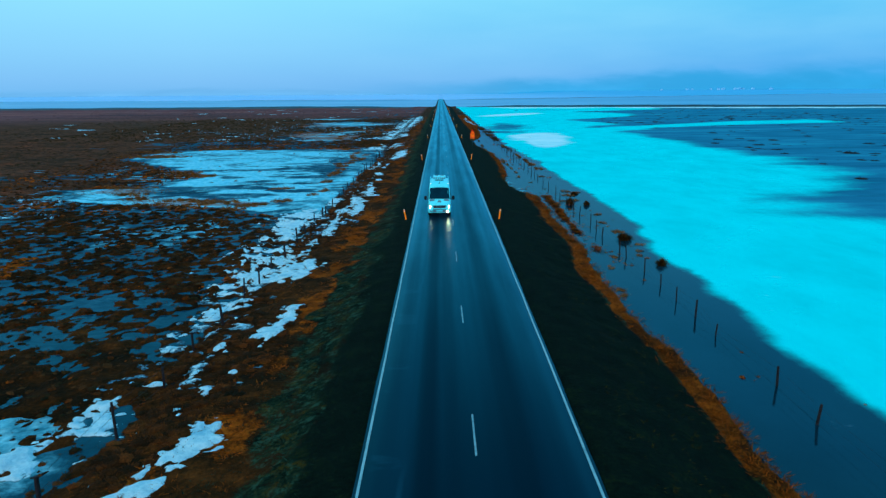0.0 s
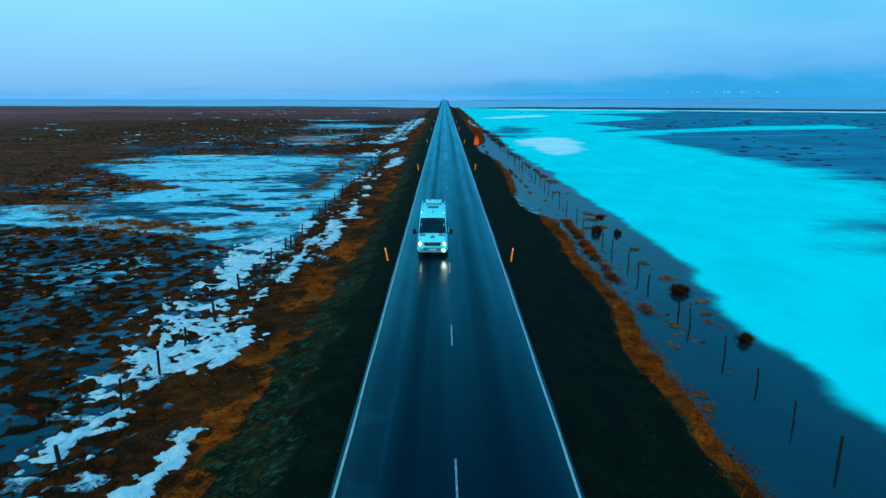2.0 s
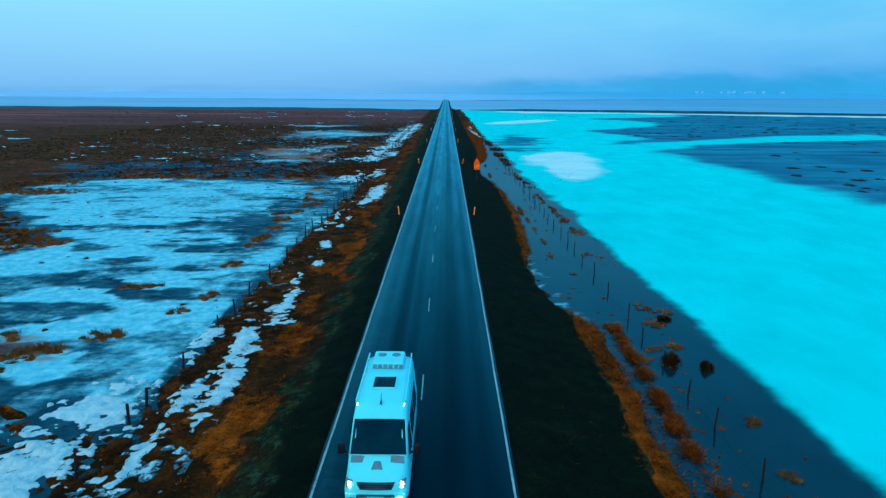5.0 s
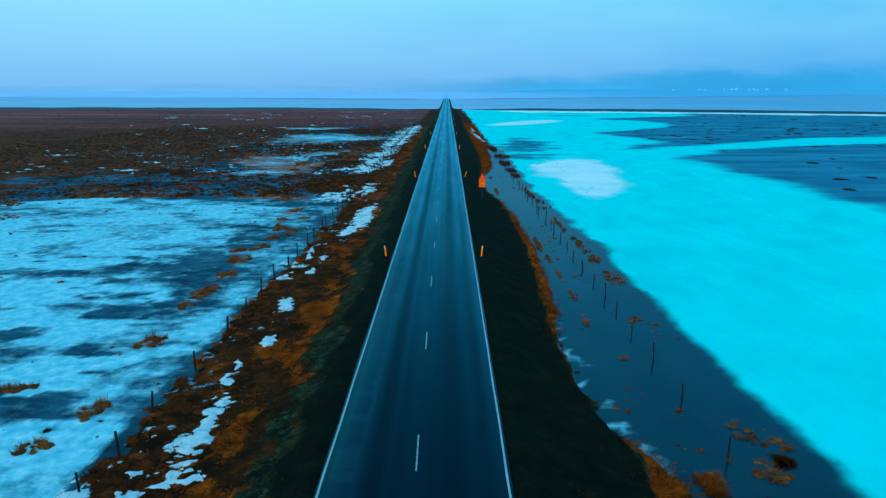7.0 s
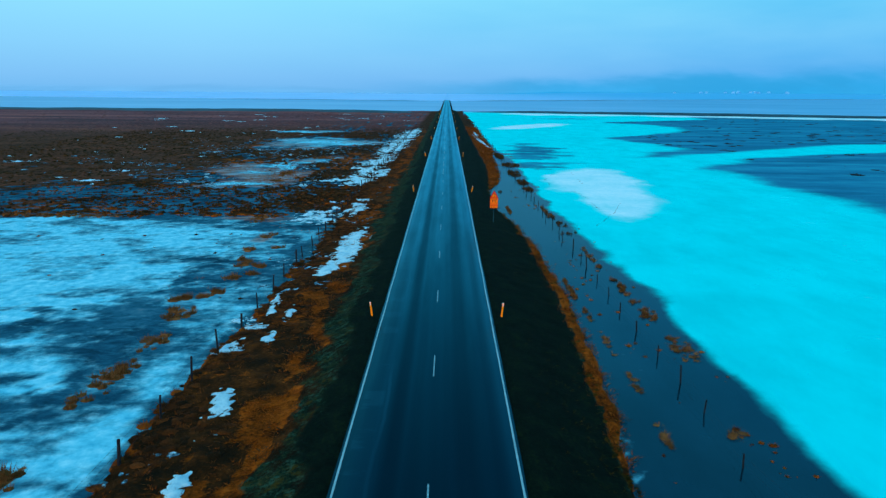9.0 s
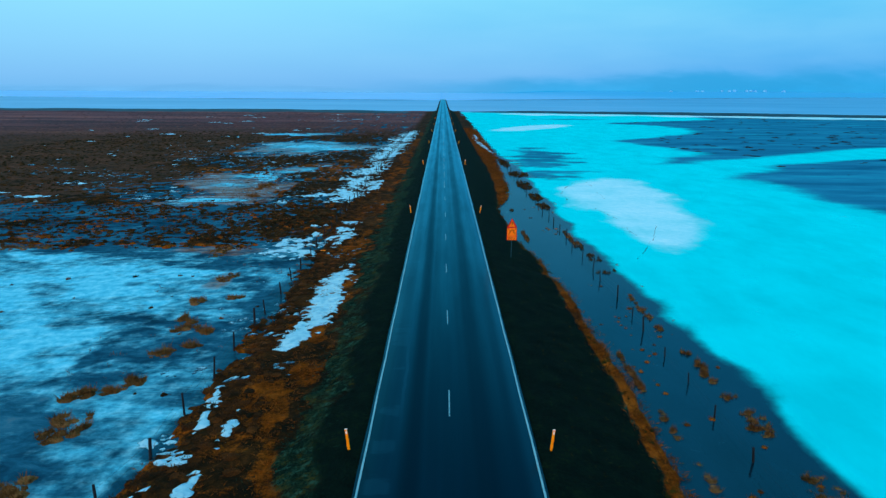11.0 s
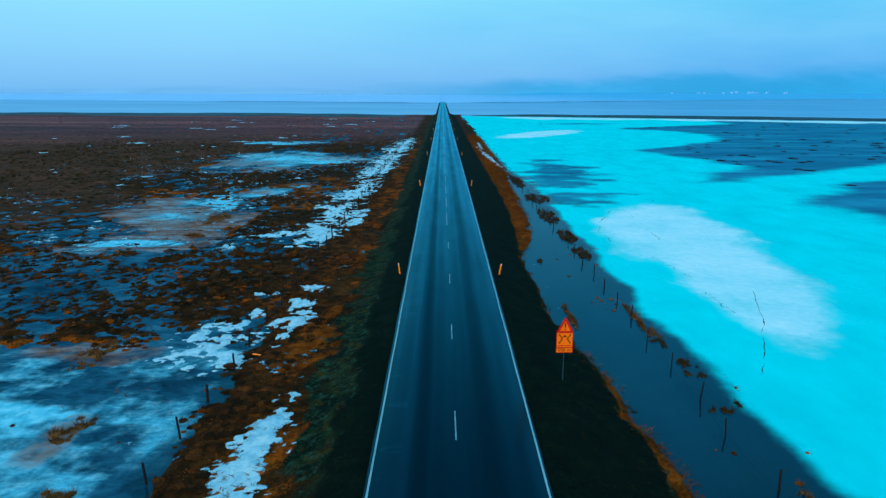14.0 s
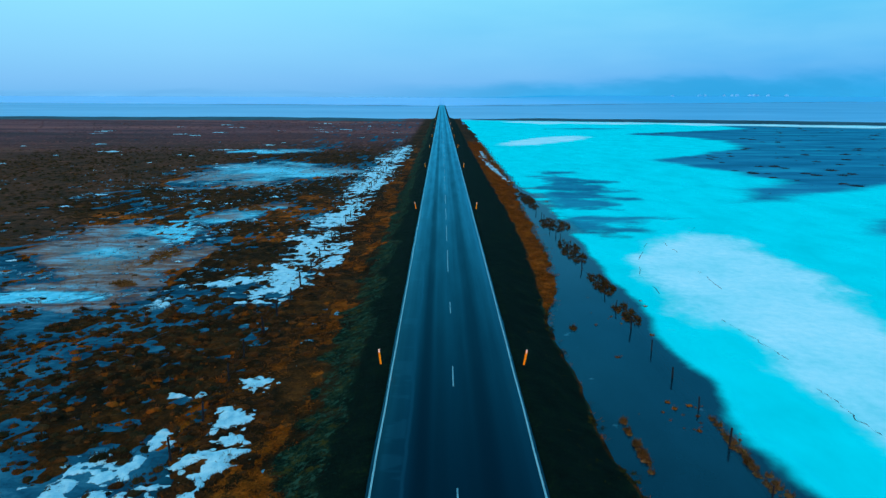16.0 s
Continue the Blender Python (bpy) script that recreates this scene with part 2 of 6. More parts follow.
    frost = np.maximum(frost, step(-0.05, 0.25, np.maximum(blob(x, y, -33, 153.6, 5.5, 1.5), blob(x, y, -32.5, 181, 2.6, 8, 25)) + 0.5 * fbm(x * 0.7, y * 1.3, 2.4, 4, 70)))
    start = blob(x, y, -17.5, 3.0, 5.5, 6.5, 0) + 0.3 * fbm(x, y, 2.5, 4, 66)
    frost = np.maximum(frost, 0.5 * step(0.0, 0.6, start))
    thin = step(-0.35, 0.8, fbm(x, y, 2.6, 5, 53) + 0.5 * fbm(x, y, 12, 2, 57)) * (0.37 + 0.09 * step(50, 60, y) + 0.13 * step(34, 42, y) * step(62, 56, y)) * (1 - 0.3 * step(36, 28, y)) * (1 - 0.45 * step(124, 130, y) * step(153, 148, y)) * step(-9, -13, x)
    frost = np.maximum(frost, thin)
    oval = blob(x, y, -21.6, 105.8, 1.9, 1.2, 20) + 0.25 * fbm(x, y, 1.5, 4, 99)
    frost = frost * (1 - 0.55 * step(-0.1, 0.4, oval))
    # thawed channel along the fence
    channel = step(0.34, 0.12, np.abs(x + 12.95 + 0.2 * fbm(y, y * 0, 3.0, 3, 93))) * step(48, 53, y) * step(72, 66, y)
    frost = frost * (1 - 0.85 * channel)
    bank = east_bank(y)
    rime = step(1.9, 0.2, x - bank) * step(7, 8, x) * step(0.0, 0.6, fbm(x, y, 0.8, 4, 54) + 0.2) * step(54, 60, y) * step(84, 74, y)
    rime = np.maximum(rime, 0.55 * step(2.2, 0.4, x - bank - 0.5) * step(7, 8, x) * step(0.25, 0.7, fbm(x, y, 0.9, 3, 55)) * step(40, 70, np.abs(y - 60)))
    frost = np.where(x > 0, 0.6 * rime, frost)
    return milk * step(8, 12, x), snow, frost


# ---- materials ----


def material(name):
    m = bpy.data.materials.new(name)
    m.use_nodes = True
    n, l = m.node_tree.nodes, m.node_tree.links
    return m, n, l, n["Principled BSDF"]


def node_noise(n, l, scale, detail=5, rough=0.6, stretch=None, distortion=0.0):
    tc = n.new("ShaderNodeNewGeometry")
    t = n.new("ShaderNodeTexNoise")
    t.inputs["Scale"].default_value, t.inputs["Detail"].default_value = scale, detail
    t.inputs["Roughness"].default_value, t.inputs["Distortion"].default_value = rough, distortion
    if stretch:
        mp = n.new("ShaderNodeMapping")
        mp.inputs["Scale"].default_value = stretch
        l.new(tc.outputs["Position"], mp.inputs[0])
        l.new(mp.outputs[0], t.inputs["Vector"])
    else:
        l.new(tc.outputs["Position"], t.inputs["Vector"])
    return t.outputs["Fac"]


def node_ramp(n, l, fac, stops):
    r = n.new("ShaderNodeValToRGB")
    e = r.color_ramp.elements
    e[0].position, e[0].color = stops[0][0], (*stops[0][1], 1)
    e[1].position, e[1].color = stops[-1][0], (*stops[-1][1], 1)
    for p, c in stops[1:-1]:
        e.new(p).color = (*c, 1)
    l.new(fac, r.inputs[0])
    return r.outputs[0]


def node_mix(n, l, fac, a, b, blend="MIX"):
    m = n.new("ShaderNodeMix")
    m.data_type, m.blend_type = "RGBA", blend
    for key, v in (("Factor", fac), ("A", a), ("B", b)):
        if isinstance(v, (int, float)):
            m.inputs[key].default_value = v
        elif isinstance(v, tuple):
            m.inputs[key].default_value = (*v, 1)
        else:
            l.new(v, m.inputs[key])
    return m.outputs["Result"]


def node_math(n, l, op, a, b=0.0, c=None):
    m = n.new("ShaderNodeMath")
    m.operation = op
    for i, v in enumerate((a, b) if c is None else (a, b, c)):
        if isinstance(v, (int, float)):
            m.inputs[i].default_value = v
        else:
            l.new(v, m.inputs[i])
    return m.outputs[0]


def node_range(n, l, v, a, b, lo=0.0, hi=1.0):
    m = n.new("ShaderNodeMapRange")
    m.interpolation_type = "SMOOTHSTEP"
    for key, x in (("From Min", a), ("From Max", b), ("To Min", lo), ("To Max", hi)):
        m.inputs[key].default_value = x
    l.new(v, m.inputs["Value"])
    return m.outputs[0]


def node_attr(n, name):
    a = n.new("ShaderNodeAttribute")
    a.attribute_name = name
    return a.outputs["Fac"]


def node_bump(n, l, bsdf, height, strength, distance):
    b = n.new("ShaderNodeBump")
    b.inputs["Strength"].default_value, b.inputs["Distance"].default_value = strength, distance
    l.new(height, b.inputs["Height"])
    l.new(b.outputs[0], bsdf.inputs["Normal"])


def add_sheen(m, n, l, b, factor, tint, rough):
    """A thin wet film over the surface: an even, slightly tinted gloss."""
    g = n.new("ShaderNodeBsdfGlossy")
    if isinstance(tint, tuple):
        g.inputs["Color"].default_value = (*tint, 1)
    else:
        l.new(tint, g.inputs["Color"])
    mix = n.new("ShaderNodeMixShader")
    for target, value in ((mix.inputs[0], factor), (g.inputs["Roughness"], rough)):
        if isinstance(value, (int, float)):
            target.default_value = value
        else:
            l.new(value, target)
    l.new(b.outputs[0], mix.inputs[1])
    l.new(g.outputs[0], mix.inputs[2])
    for k in b.inputs["Normal"].links:
        l.new(k.from_socket, g.inputs["Normal"])
    l.new(mix.outputs[0], n["Material Output"].inputs[0])


def plain(name, colour, rough=0.5, metal=0.0, vary=0.25, scale=6.0, bump=0.0, spec=0.12, tint=(1, 1, 1)):
    m, n, l, b = material(name)
    b.inputs["Specular IOR Level"].default_value = spec
    b.inputs["Specular Tint"].default_value = (*tint, 1)
    f = node_noise(n, l, scale)
    dark = tuple(c * (1 - vary) for c in colour)
    light = tuple(min(1.0, c * (1 + vary)) for c in colour)
    l.new(node_ramp(n, l, f, [(0.3, dark), (0.7, light)]), b.inputs["Base Color"])
    b.inputs["Roughness"].default_value, b.inputs["Metallic"].default_value = rough, metal
    if bump:
        node_bump(n, l, b, node_noise(n, l, scale * 12), bump, 0.01)
    return m


def ground_material():
    m, n, l, b = material("marsh_ground")
    big = node_noise(n, l, 0.12, 5)
    mid = node_noise(n, l, 0.9, 6, 0.65)
    fine = node_noise(n, l, 7.0, 6, 0.7)
    mixf = node_math(n, l, "ADD", node_math(n, l, "MULTIPLY", big, 0.35), node_math(n, l, "ADD", node_math(n, l, "MULTIPLY", mid, 0.45), node_math(n, l, "MULTIPLY", fine, 0.3)))
    heath = node_ramp(n, l, mixf, [(0.42, (0.003, 0.005, 0.003)), (0.51, (0.010, 0.008, 0.003)), (0.59, (0.034, 0.017, 0.004)), (0.70, (0.095, 0.040, 0.008))])
    straw = node_ramp(n, l, mixf, [(0.42, (0.006, 0.005, 0.0015)), (0.50, (0.040, 0.015, 0.002)), (0.57, (0.140, 0.043, 0.003)), (0.68, (0.32, 0.105, 0.009))])
    mossf = node_math(n, l, "ADD", node_math(n, l, "MULTIPLY", mid, 0.5), node_math(n, l, "MULTIPLY", fine, 0.56))
    moss = node_ramp(n, l, mossf, [(0.42, (0.0004, 0.005, 0.0035)), (0.52, (0.002, 0.013, 0.008)), (0.59, (0.008, 0.028, 0.013)), (0.66, (0.034, 0.042, 0.012)), (0.74, (0.014, 0.10, 0.070))])
    speck = node_noise(n, l, 2.4, 5, 0.7)
    olive = node_noise(n, l, 1.3, 5, 0.7)
    moss = node_mix(n, l, node_range(n, l, olive, 0.54, 0.64, 0.0, 0.8), moss, (0.030, 0.034, 0.006))
    moss = node_mix(n, l, node_range(n, l, speck, 0.52, 0.62, 0.0, 0.75), moss, (0.016, 0.074, 0.048))
    gravel = node_ramp(n, l, node_math(n, l, "ADD", node_math(n, l, "MULTIPLY", fine, 0.6), node_math(n, l, "MULTIPLY", mid, 0.4)), [(0.36, (0.0003, 0.0028, 0.0022)), (0.53, (0.0010, 0.0085, 0.0056)), (0.62, (0.005, 0.016, 0.006)), (0.72, (0.016, 0.028, 0.008))])
    # distant moor, with the mauve of the haze mixed into its colours
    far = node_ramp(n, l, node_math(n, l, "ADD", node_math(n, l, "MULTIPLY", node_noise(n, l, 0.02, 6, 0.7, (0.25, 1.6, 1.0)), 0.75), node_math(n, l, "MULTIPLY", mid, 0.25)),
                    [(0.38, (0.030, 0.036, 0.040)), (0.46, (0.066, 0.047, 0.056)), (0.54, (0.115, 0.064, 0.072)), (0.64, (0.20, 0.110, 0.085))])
    # land past the water: the haze's pale blue stands in its base colour
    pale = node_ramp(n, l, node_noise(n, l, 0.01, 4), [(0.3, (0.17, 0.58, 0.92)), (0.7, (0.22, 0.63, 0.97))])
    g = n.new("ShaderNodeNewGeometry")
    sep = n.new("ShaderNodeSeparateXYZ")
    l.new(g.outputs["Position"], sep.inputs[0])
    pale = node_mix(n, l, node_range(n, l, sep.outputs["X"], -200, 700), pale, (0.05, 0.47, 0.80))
    jitter = node_math(n, l, "MULTIPLY", node_math(n, l, "SUBTRACT", node_math(n, l, "ADD", mid, fine), 1.0), 0.9)

    def zone(name, a=0.35, c=0.65):
        return node_range(n, l, node_math(n, l, "ADD", node_attr(n, name), jitter), a, c)

    col = node_mix(n, l, zone("straw"), heath, straw)
    bog = node_ramp(n, l, mixf, [(0.40, (0.007, 0.010, 0.006)), (0.50, (0.026, 0.021, 0.012)), (0.60, (0.066, 0.036, 0.020)), (0.70, (0.14, 0.066, 0.034))])
    col = node_mix(n, l, zone("bog"), col, bog)
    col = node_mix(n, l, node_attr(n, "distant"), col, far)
    col = node_mix(n, l, zone("moss"), col, moss)
    col = node_mix(n, l, zone("gravel"), col, gravel)
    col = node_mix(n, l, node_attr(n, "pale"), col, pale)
    l.new(col, b.inputs["Base Color"])
    b.inputs["Roughness"].default_value = 0.95
    b.inputs["Specular IOR Level"].default_value = 0.03
    node_bump(n, l, b, node_math(n, l, "ADD", mid, fine), 0.9, 0.10)
    return m


def ice_material():
    m, n, l, b = material("frozen_lagoon")
    fine = node_noise(n, l, 1.3, 6, 0.65)
    mid = node_noise(n, l, 0.22, 5, 0.6, (1.0, 0.55, 1.0))
    jit = node_math(n, l, "MULTIPLY", node_math(n, l, "SUBTRACT", node_math(n, l, "ADD", fine, mid), 1.0), 0.45)
    milk = node_range(n, l, node_math(n, l, "ADD", node_attr(n, "milk"), node_math(n, l, "MULTIPLY", jit, 0.75)), 0.10, 0.92)
    snow = node_range(n, l, node_math(n, l, "ADD", node_attr(n, "snow"), jit), 0.15, 0.9)
    lace = node_noise(n, l, 0.55, 7, 0.68, (0.55, 1.25, 1.0), 0.4)
    jit2 = node_math(n, l, "ADD", jit, node_math(n, l, "MULTIPLY", node_math(n, l, "SUBTRACT", lace, 0.5), 0.95))
    frost = node_range(n, l, node_math(n, l, "ADD", node_attr(n, "frost"), jit2), 0.26, 0.80)
    clear = node_ramp(n, l, mid, [(0.35, (0.0012, 0.012, 0.020)), (0.65, (0.0022, 0.024, 0.040))])
    milky = node_ramp(n, l, mid, [(0.3, (0.0, 0.66, 0.72)), (0.55, (0.0, 0.76, 0.82)), (0.75, (0.0, 0.82, 0.88))])
    white = node_ramp(n, l, node_math(n, l, "ADD", node_math(n, l, "MULTIPLY", fine, 0.4), node_math(n, l, "MULTIPLY", node_noise(n, l, 0.14, 4, 0.55), 0.6)), [(0.36, (0.18, 0.78, 0.86)), (0.50, (0.30, 0.84, 0.92)), (0.64, (0.42, 0.90, 0.96))])
    frosty = node_ramp(n, l, fine, [(0.3, (0.025, 0.42, 0.62)), (0.5, (0.08, 0.60, 0.78)), (0.70, (0.20, 0.76, 0.90))])
    blue = node_attr(n, "blue")
    crust = node_ramp(n, l, node_noise(n, l, 0.06, 6, 0.7, (0.5, 1.8, 1.0)), [(0.34, (0.006, 0.135, 0.25)), (0.48, (0.009, 0.20, 0.345)), (0.58, (0.012, 0.26, 0.42)), (0.72, (0.012, 0.40, 0.56))])
    peat = node_ramp(n, l, node_math(n, l, "ADD", node_math(n, l, "MULTIPLY", node_noise(n, l, 0.9, 7, 0.7, (0.7, 1.1, 1.0), 0.5), 0.6), node_math(n, l, "MULTIPLY", node_noise(n, l, 0.12, 4, 0.6), 0.4)),
                     [(0.36, (0.004, 0.035, 0.062)), (0.46, (0.008, 0.088, 0.155)), (0.54, (0.014, 0.16, 0.26)), (0.62, (0.035, 0.25, 0.37)), (0.72, (0.14, 0.28, 0.33))])
    g = n.new("ShaderNodeNewGeometry")
    sep = n.new("ShaderNodeSeparateXYZ")
    l.new(g.outputs["Position"], sep.inputs[0])
    crust = node_mix(n, l, node_range(n, l, sep.outputs["X"], -8.0, 2.0), peat, crust)
    clear = node_mix(n, l, blue, clear, crust)
    col = node_mix(n, l, milk, clear, milky)
    col = node_mix(n, l, frost, col, frosty)
    stubble = node_ramp(n, l, lace, [(0.36, (0.09, 0.042, 0.013)), (0.48, (0.17, 0.100, 0.048)), (0.56, (0.14, 0.20, 0.22)), (0.66, (0.12, 0.36, 0.46))])
    reed = node_range(n, l, node_math(n, l, "ADD", node_attr(n, "reed"), node_math(n, l, "MULTIPLY", jit2, 2.0)), 0.35, 0.95)
    col = node_mix(n, l, node_math(n, l, "MULTIPLY", reed, 0.85), col, stubble)
    col = node_mix(n, l, snow, col, white)
    # open water: pale reflected sky and haze are put into the base colour
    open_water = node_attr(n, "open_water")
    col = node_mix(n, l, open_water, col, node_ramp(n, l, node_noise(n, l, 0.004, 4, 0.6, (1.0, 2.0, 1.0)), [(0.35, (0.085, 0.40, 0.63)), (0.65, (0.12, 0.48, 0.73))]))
    l.new(col, b.inputs["Base Color"])
    cover = node_math(n, l, "MAXIMUM", node_math(n, l, "MAXIMUM", milk, snow), node_math(n, l, "MAXIMUM", frost, open_water))
    rough = node_math(n, l, "MAXIMUM", cover, blue)
    l.new(node_range(n, l, rough, 0.0, 0.8, 0.14, 0.8), b.inputs["Roughness"])
    b.inputs["Specular IOR Level"].default_value = 0.0
    node_bump(n, l, b, fine, 0.10, 0.03)
    lw = n.new("ShaderNodeLayerWeight")
    gloss = node_math(n, l, "ADD", node_math(n, l, "MULTIPLY", node_math(n, l, "POWER", lw.outputs["Facing"], 3.0), 0.36), 0.020)
    film = node_math(n, l, "MULTIPLY", node_math(n, l, "MULTIPLY", gloss, node_range(n, l, sep.outputs["X"], -8.0, 2.0, 0.7, 1.0)), node_range(n, l, rough, 0.0, 0.7, 1.0, 0.0))
    film = node_math(n, l, "MAXIMUM", film, node_math(n, l, "MULTIPLY", open_water, 0.42))
    add_sheen(m, n, l, b, film, node_mix(n, l, open_water, (0.34, 0.80, 1.0), (0.60, 0.86, 0.94)), 0.08)
    return m


def asphalt_material():
    m, n, l, b = material("wet_asphalt")
    g = n.new("ShaderNodeNewGeometry")
    sep = n.new("ShaderNodeSeparateXYZ")
    l.new(g.outputs["Position"], sep.inputs[0])
    x = sep.outputs["X"]
    grain = node_noise(n, l, 60, 3, 0.7)
    mid = node_noise(n, l, 0.8, 5, 0.6, (1.0, 0.10, 1.0))
    long = node_noise(n, l, 0.5, 4, 0.55, (1.8, 0.04, 1.0))
    # worn wheel tracks, darkest towards the middle of the road
    lane = node_math(n, l, "ABSOLUTE", node_math(n, l, "SUBTRACT", node_math(n, l, "ABSOLUTE", x), 1.62))
    west_track = node_range(n, l, node_math(n, l, "ABSOLUTE", node_math(n, l, "ADD", x, 1.42)), 0.10, 0.50, 1.0, 0.0)
    east_track = node_range(n, l, node_math(n, l, "ABSOLUTE", node_math(n, l, "SUBTRACT", x, 1.30)), 0.15, 0.75, 0.85, 0.0)
    faint = node_range(n, l, node_math(n, l, "ABSOLUTE", node_math(n, l, "SUBTRACT", lane, 0.95)), 0.10, 0.40, 0.35, 0.0)
    track = node_math(n, l, "MAXIMUM", node_math(n, l, "MAXIMUM", west_track, east_track), faint)
    base = node_ramp(n, l, node_math(n, l, "ADD", node_math(n, l, "MULTIPLY", grain, 0.35), node_math(n, l, "MULTIPLY", mid, 0.65)),
                     [(0.3, (0.0002, 0.0048, 0.0105)), (0.55, (0.0003, 0.0085, 0.0180)), (0.75, (0.0007, 0.015, 0.030))])
    worn = node_mix(n, l, node_math(n, l, "MULTIPLY", track, 0.42), base, (0.0006, 0.004, 0.009))
    # paler outer strip of the oncoming lane
    outer = node_range(n, l, node_math(n, l, "ADD", node_math(n, l, "ABSOLUTE", node_math(n, l, "ADD", x, 2.45)), node_math(n, l, "MULTIPLY", long, 0.9)), 0.75, 1.15, 0.6, 0.0)
    col = node_mix(n, l, outer, worn, (0.0012, 0.019, 0.038))
    sway = node_noise(n, l, 0.11, 4, 0.6, (0.0, 1.0, 0.0))
    seam_x = node_math(n, l, "ADD", x, node_math(n, l, "ADD", 1.72, node_math(n, l, "MULTIPLY", sway, 0.7)))
    seam = node_range(n, l, node_math(n, l, "ABSOLUTE", seam_x), 0.02, 0.12, 0.55, 0.0)
    patchy = node_range(n, l, node_noise(n, l, 0.05, 3, 0.5, (0.0, 1.0, 0.0)), 0.42, 0.62)
    col = node_mix(n, l, node_math(n, l, "MULTIPLY", seam, patchy), col, (0.004, 0.045, 0.075))
    # cross-wise repairs in the outer strip of the west lane
    cross = node_range(n, l, node_noise(n, l, 0.55, 4, 0.6, (0.35, 1.0, 0.0)), 0.54, 0.60)
    strip = node_range(n, l, node_math(n, l, "ABSOLUTE", node_math(n, l, "ADD", x, 2.60)), 0.35, 0.55, 0.55, 0.0)
    col = node_mix(n, l, node_math(n, l, "MULTIPLY", cross, strip), col, (0.003, 0.034, 0.058))
    l.new(col, b.inputs["Base Color"])
    l.new(node_range(n, l, node_math(n, l, "ADD", node_math(n, l, "MULTIPLY", mid, 0.6), node_math(n, l, "MULTIPLY", long, 0.5)), 0.3, 0.8, 0.20, 0.42), b.inputs["Roughness"])
    b.inputs["Specular IOR Level"].default_value = 0.0
    node_bump(n, l, b, grain, 0.12, 0.003)
    lw = n.new("ShaderNodeLayerWeight")
    grazing = node_math(n, l, "POWER", lw.outputs["Facing"], 5.0)
    wet = node_range(n, l, node_math(n, l, "ADD", node_math(n, l, "MULTIPLY", mid, 0.5), node_math(n, l, "MULTIPLY", long, 0.6)), 0.3, 0.8, 0.84, 0.42)
    wet = node_math(n, l, "MULTIPLY", wet, node_math(n, l, "SUBTRACT", 1.05, node_math(n, l, "MULTIPLY", track, 0.5)))
    film = node_math(n, l, "ADD", node_math(n, l, "MULTIPLY", grazing, wet), 0.010)
    add_sheen(m, n, l, b, film, (0.15, 0.78, 1.0), 0.29)
    return m


def paint_line_material():
    m, n, l, b = material("worn_road_paint")
    f = node_noise(n, l, 9, 6, 0.7)
    g = node_noise(n, l, 0.6, 3)
    s = node_math(n, l, "ADD", node_math(n, l, "MULTIPLY", f, 0.6), node_math(n, l, "MULTIPLY", g, 0.4))
    l.new(node_ramp(n, l, s, [(0.34, (0.01, 0.08, 0.11)), (0.44, (0.09, 0.34, 0.40)), (0.7, (0.20, 0.52, 0.58))]), b.inputs["Base Color"])
    b.inputs["Roughness"].default_value = 0.5
    return m


def worn_dash_material():
    m, n, l, b = material("faded_dash_paint")
    f = node_noise(n, l, 7, 6, 0.7)
    l.new(node_ramp(n, l, f, [(0.36, (0.012, 0.08, 0.11)), (0.48, (0.07, 0.27, 0.33)), (0.68, (0.17, 0.47, 0.53))]), b.inputs["Base Color"])
    b.inputs["Roughness"].default_value = 0.5
    return m


def grass_material(name, stops):
    m, n, l, b = material(name)
    f = node_noise(n, l, 0.8, 4)
    hair = node_noise(n, l, 16.0, 5, 0.75)
    g = n.new("ShaderNodeNewGeometry")
    s = node_math(n, l, "ADD", node_math(n, l, "MULTIPLY", f, 0.50), node_math(n, l, "MULTIPLY", g.outputs["Random Per Island"], 0.22))
    s = node_math(n, l, "ADD", s, node_math(n, l, "MULTIPLY", node_math(n, l, "SUBTRACT", hair, 0.22), 0.55))
    node_bump(n, l, b, hair, 1.0, 0.12)
    l.new(node_ramp(n, l, s, stops), b.inputs["Base Color"])
    b.inputs["Roughness"].default_value = 0.9
    b.inputs["Specular IOR Level"].default_value = 0.04
    return m


def snow_material():
    m, n, l, b = material("old_snow")
    f = node_noise(n, l, 2.2, 6, 0.65)
    g = node_noise(n, l, 5.5, 6, 0.72)
    full = node_ramp(n, l, f, [(0.3, (0.13, 0.52, 0.70)), (0.5, (0.24, 0.69, 0.82)), (0.7, (0.38, 0.81, 0.90))])
    thin = node_ramp(n, l, g, [(0.40, (0.010, 0.045, 0.060)), (0.55, (0.04, 0.20, 0.29)), (0.68, (0.11, 0.42, 0.57))])
    depth = node_math(n, l, "ADD", node_attr(n, "depth"), node_math(n, l, "MULTIPLY", node_math(n, l, "SUBTRACT", g, 0.5), 1.5))
    l.new(node_mix(n, l, node_range(n, l, depth, 0.02, 0.34), thin, full), b.inputs["Base Color"])
    b.inputs["Roughness"].default_value = 0.85
    b.inputs["Specular IOR Level"].default_value = 0.0
    node_bump(n, l, b, node_math(n, l, "ADD", f, g), 0.9, 0.09)
    return m


def glow(name, colour, strength):
    m, n, l, b = material(name)
    b.inputs["Base Color"].default_value = (*colour, 1)
    b.inputs["Emission Color"].default_value = (*colour, 1)
    b.inputs["Emission Strength"].default_value = strength
    return m


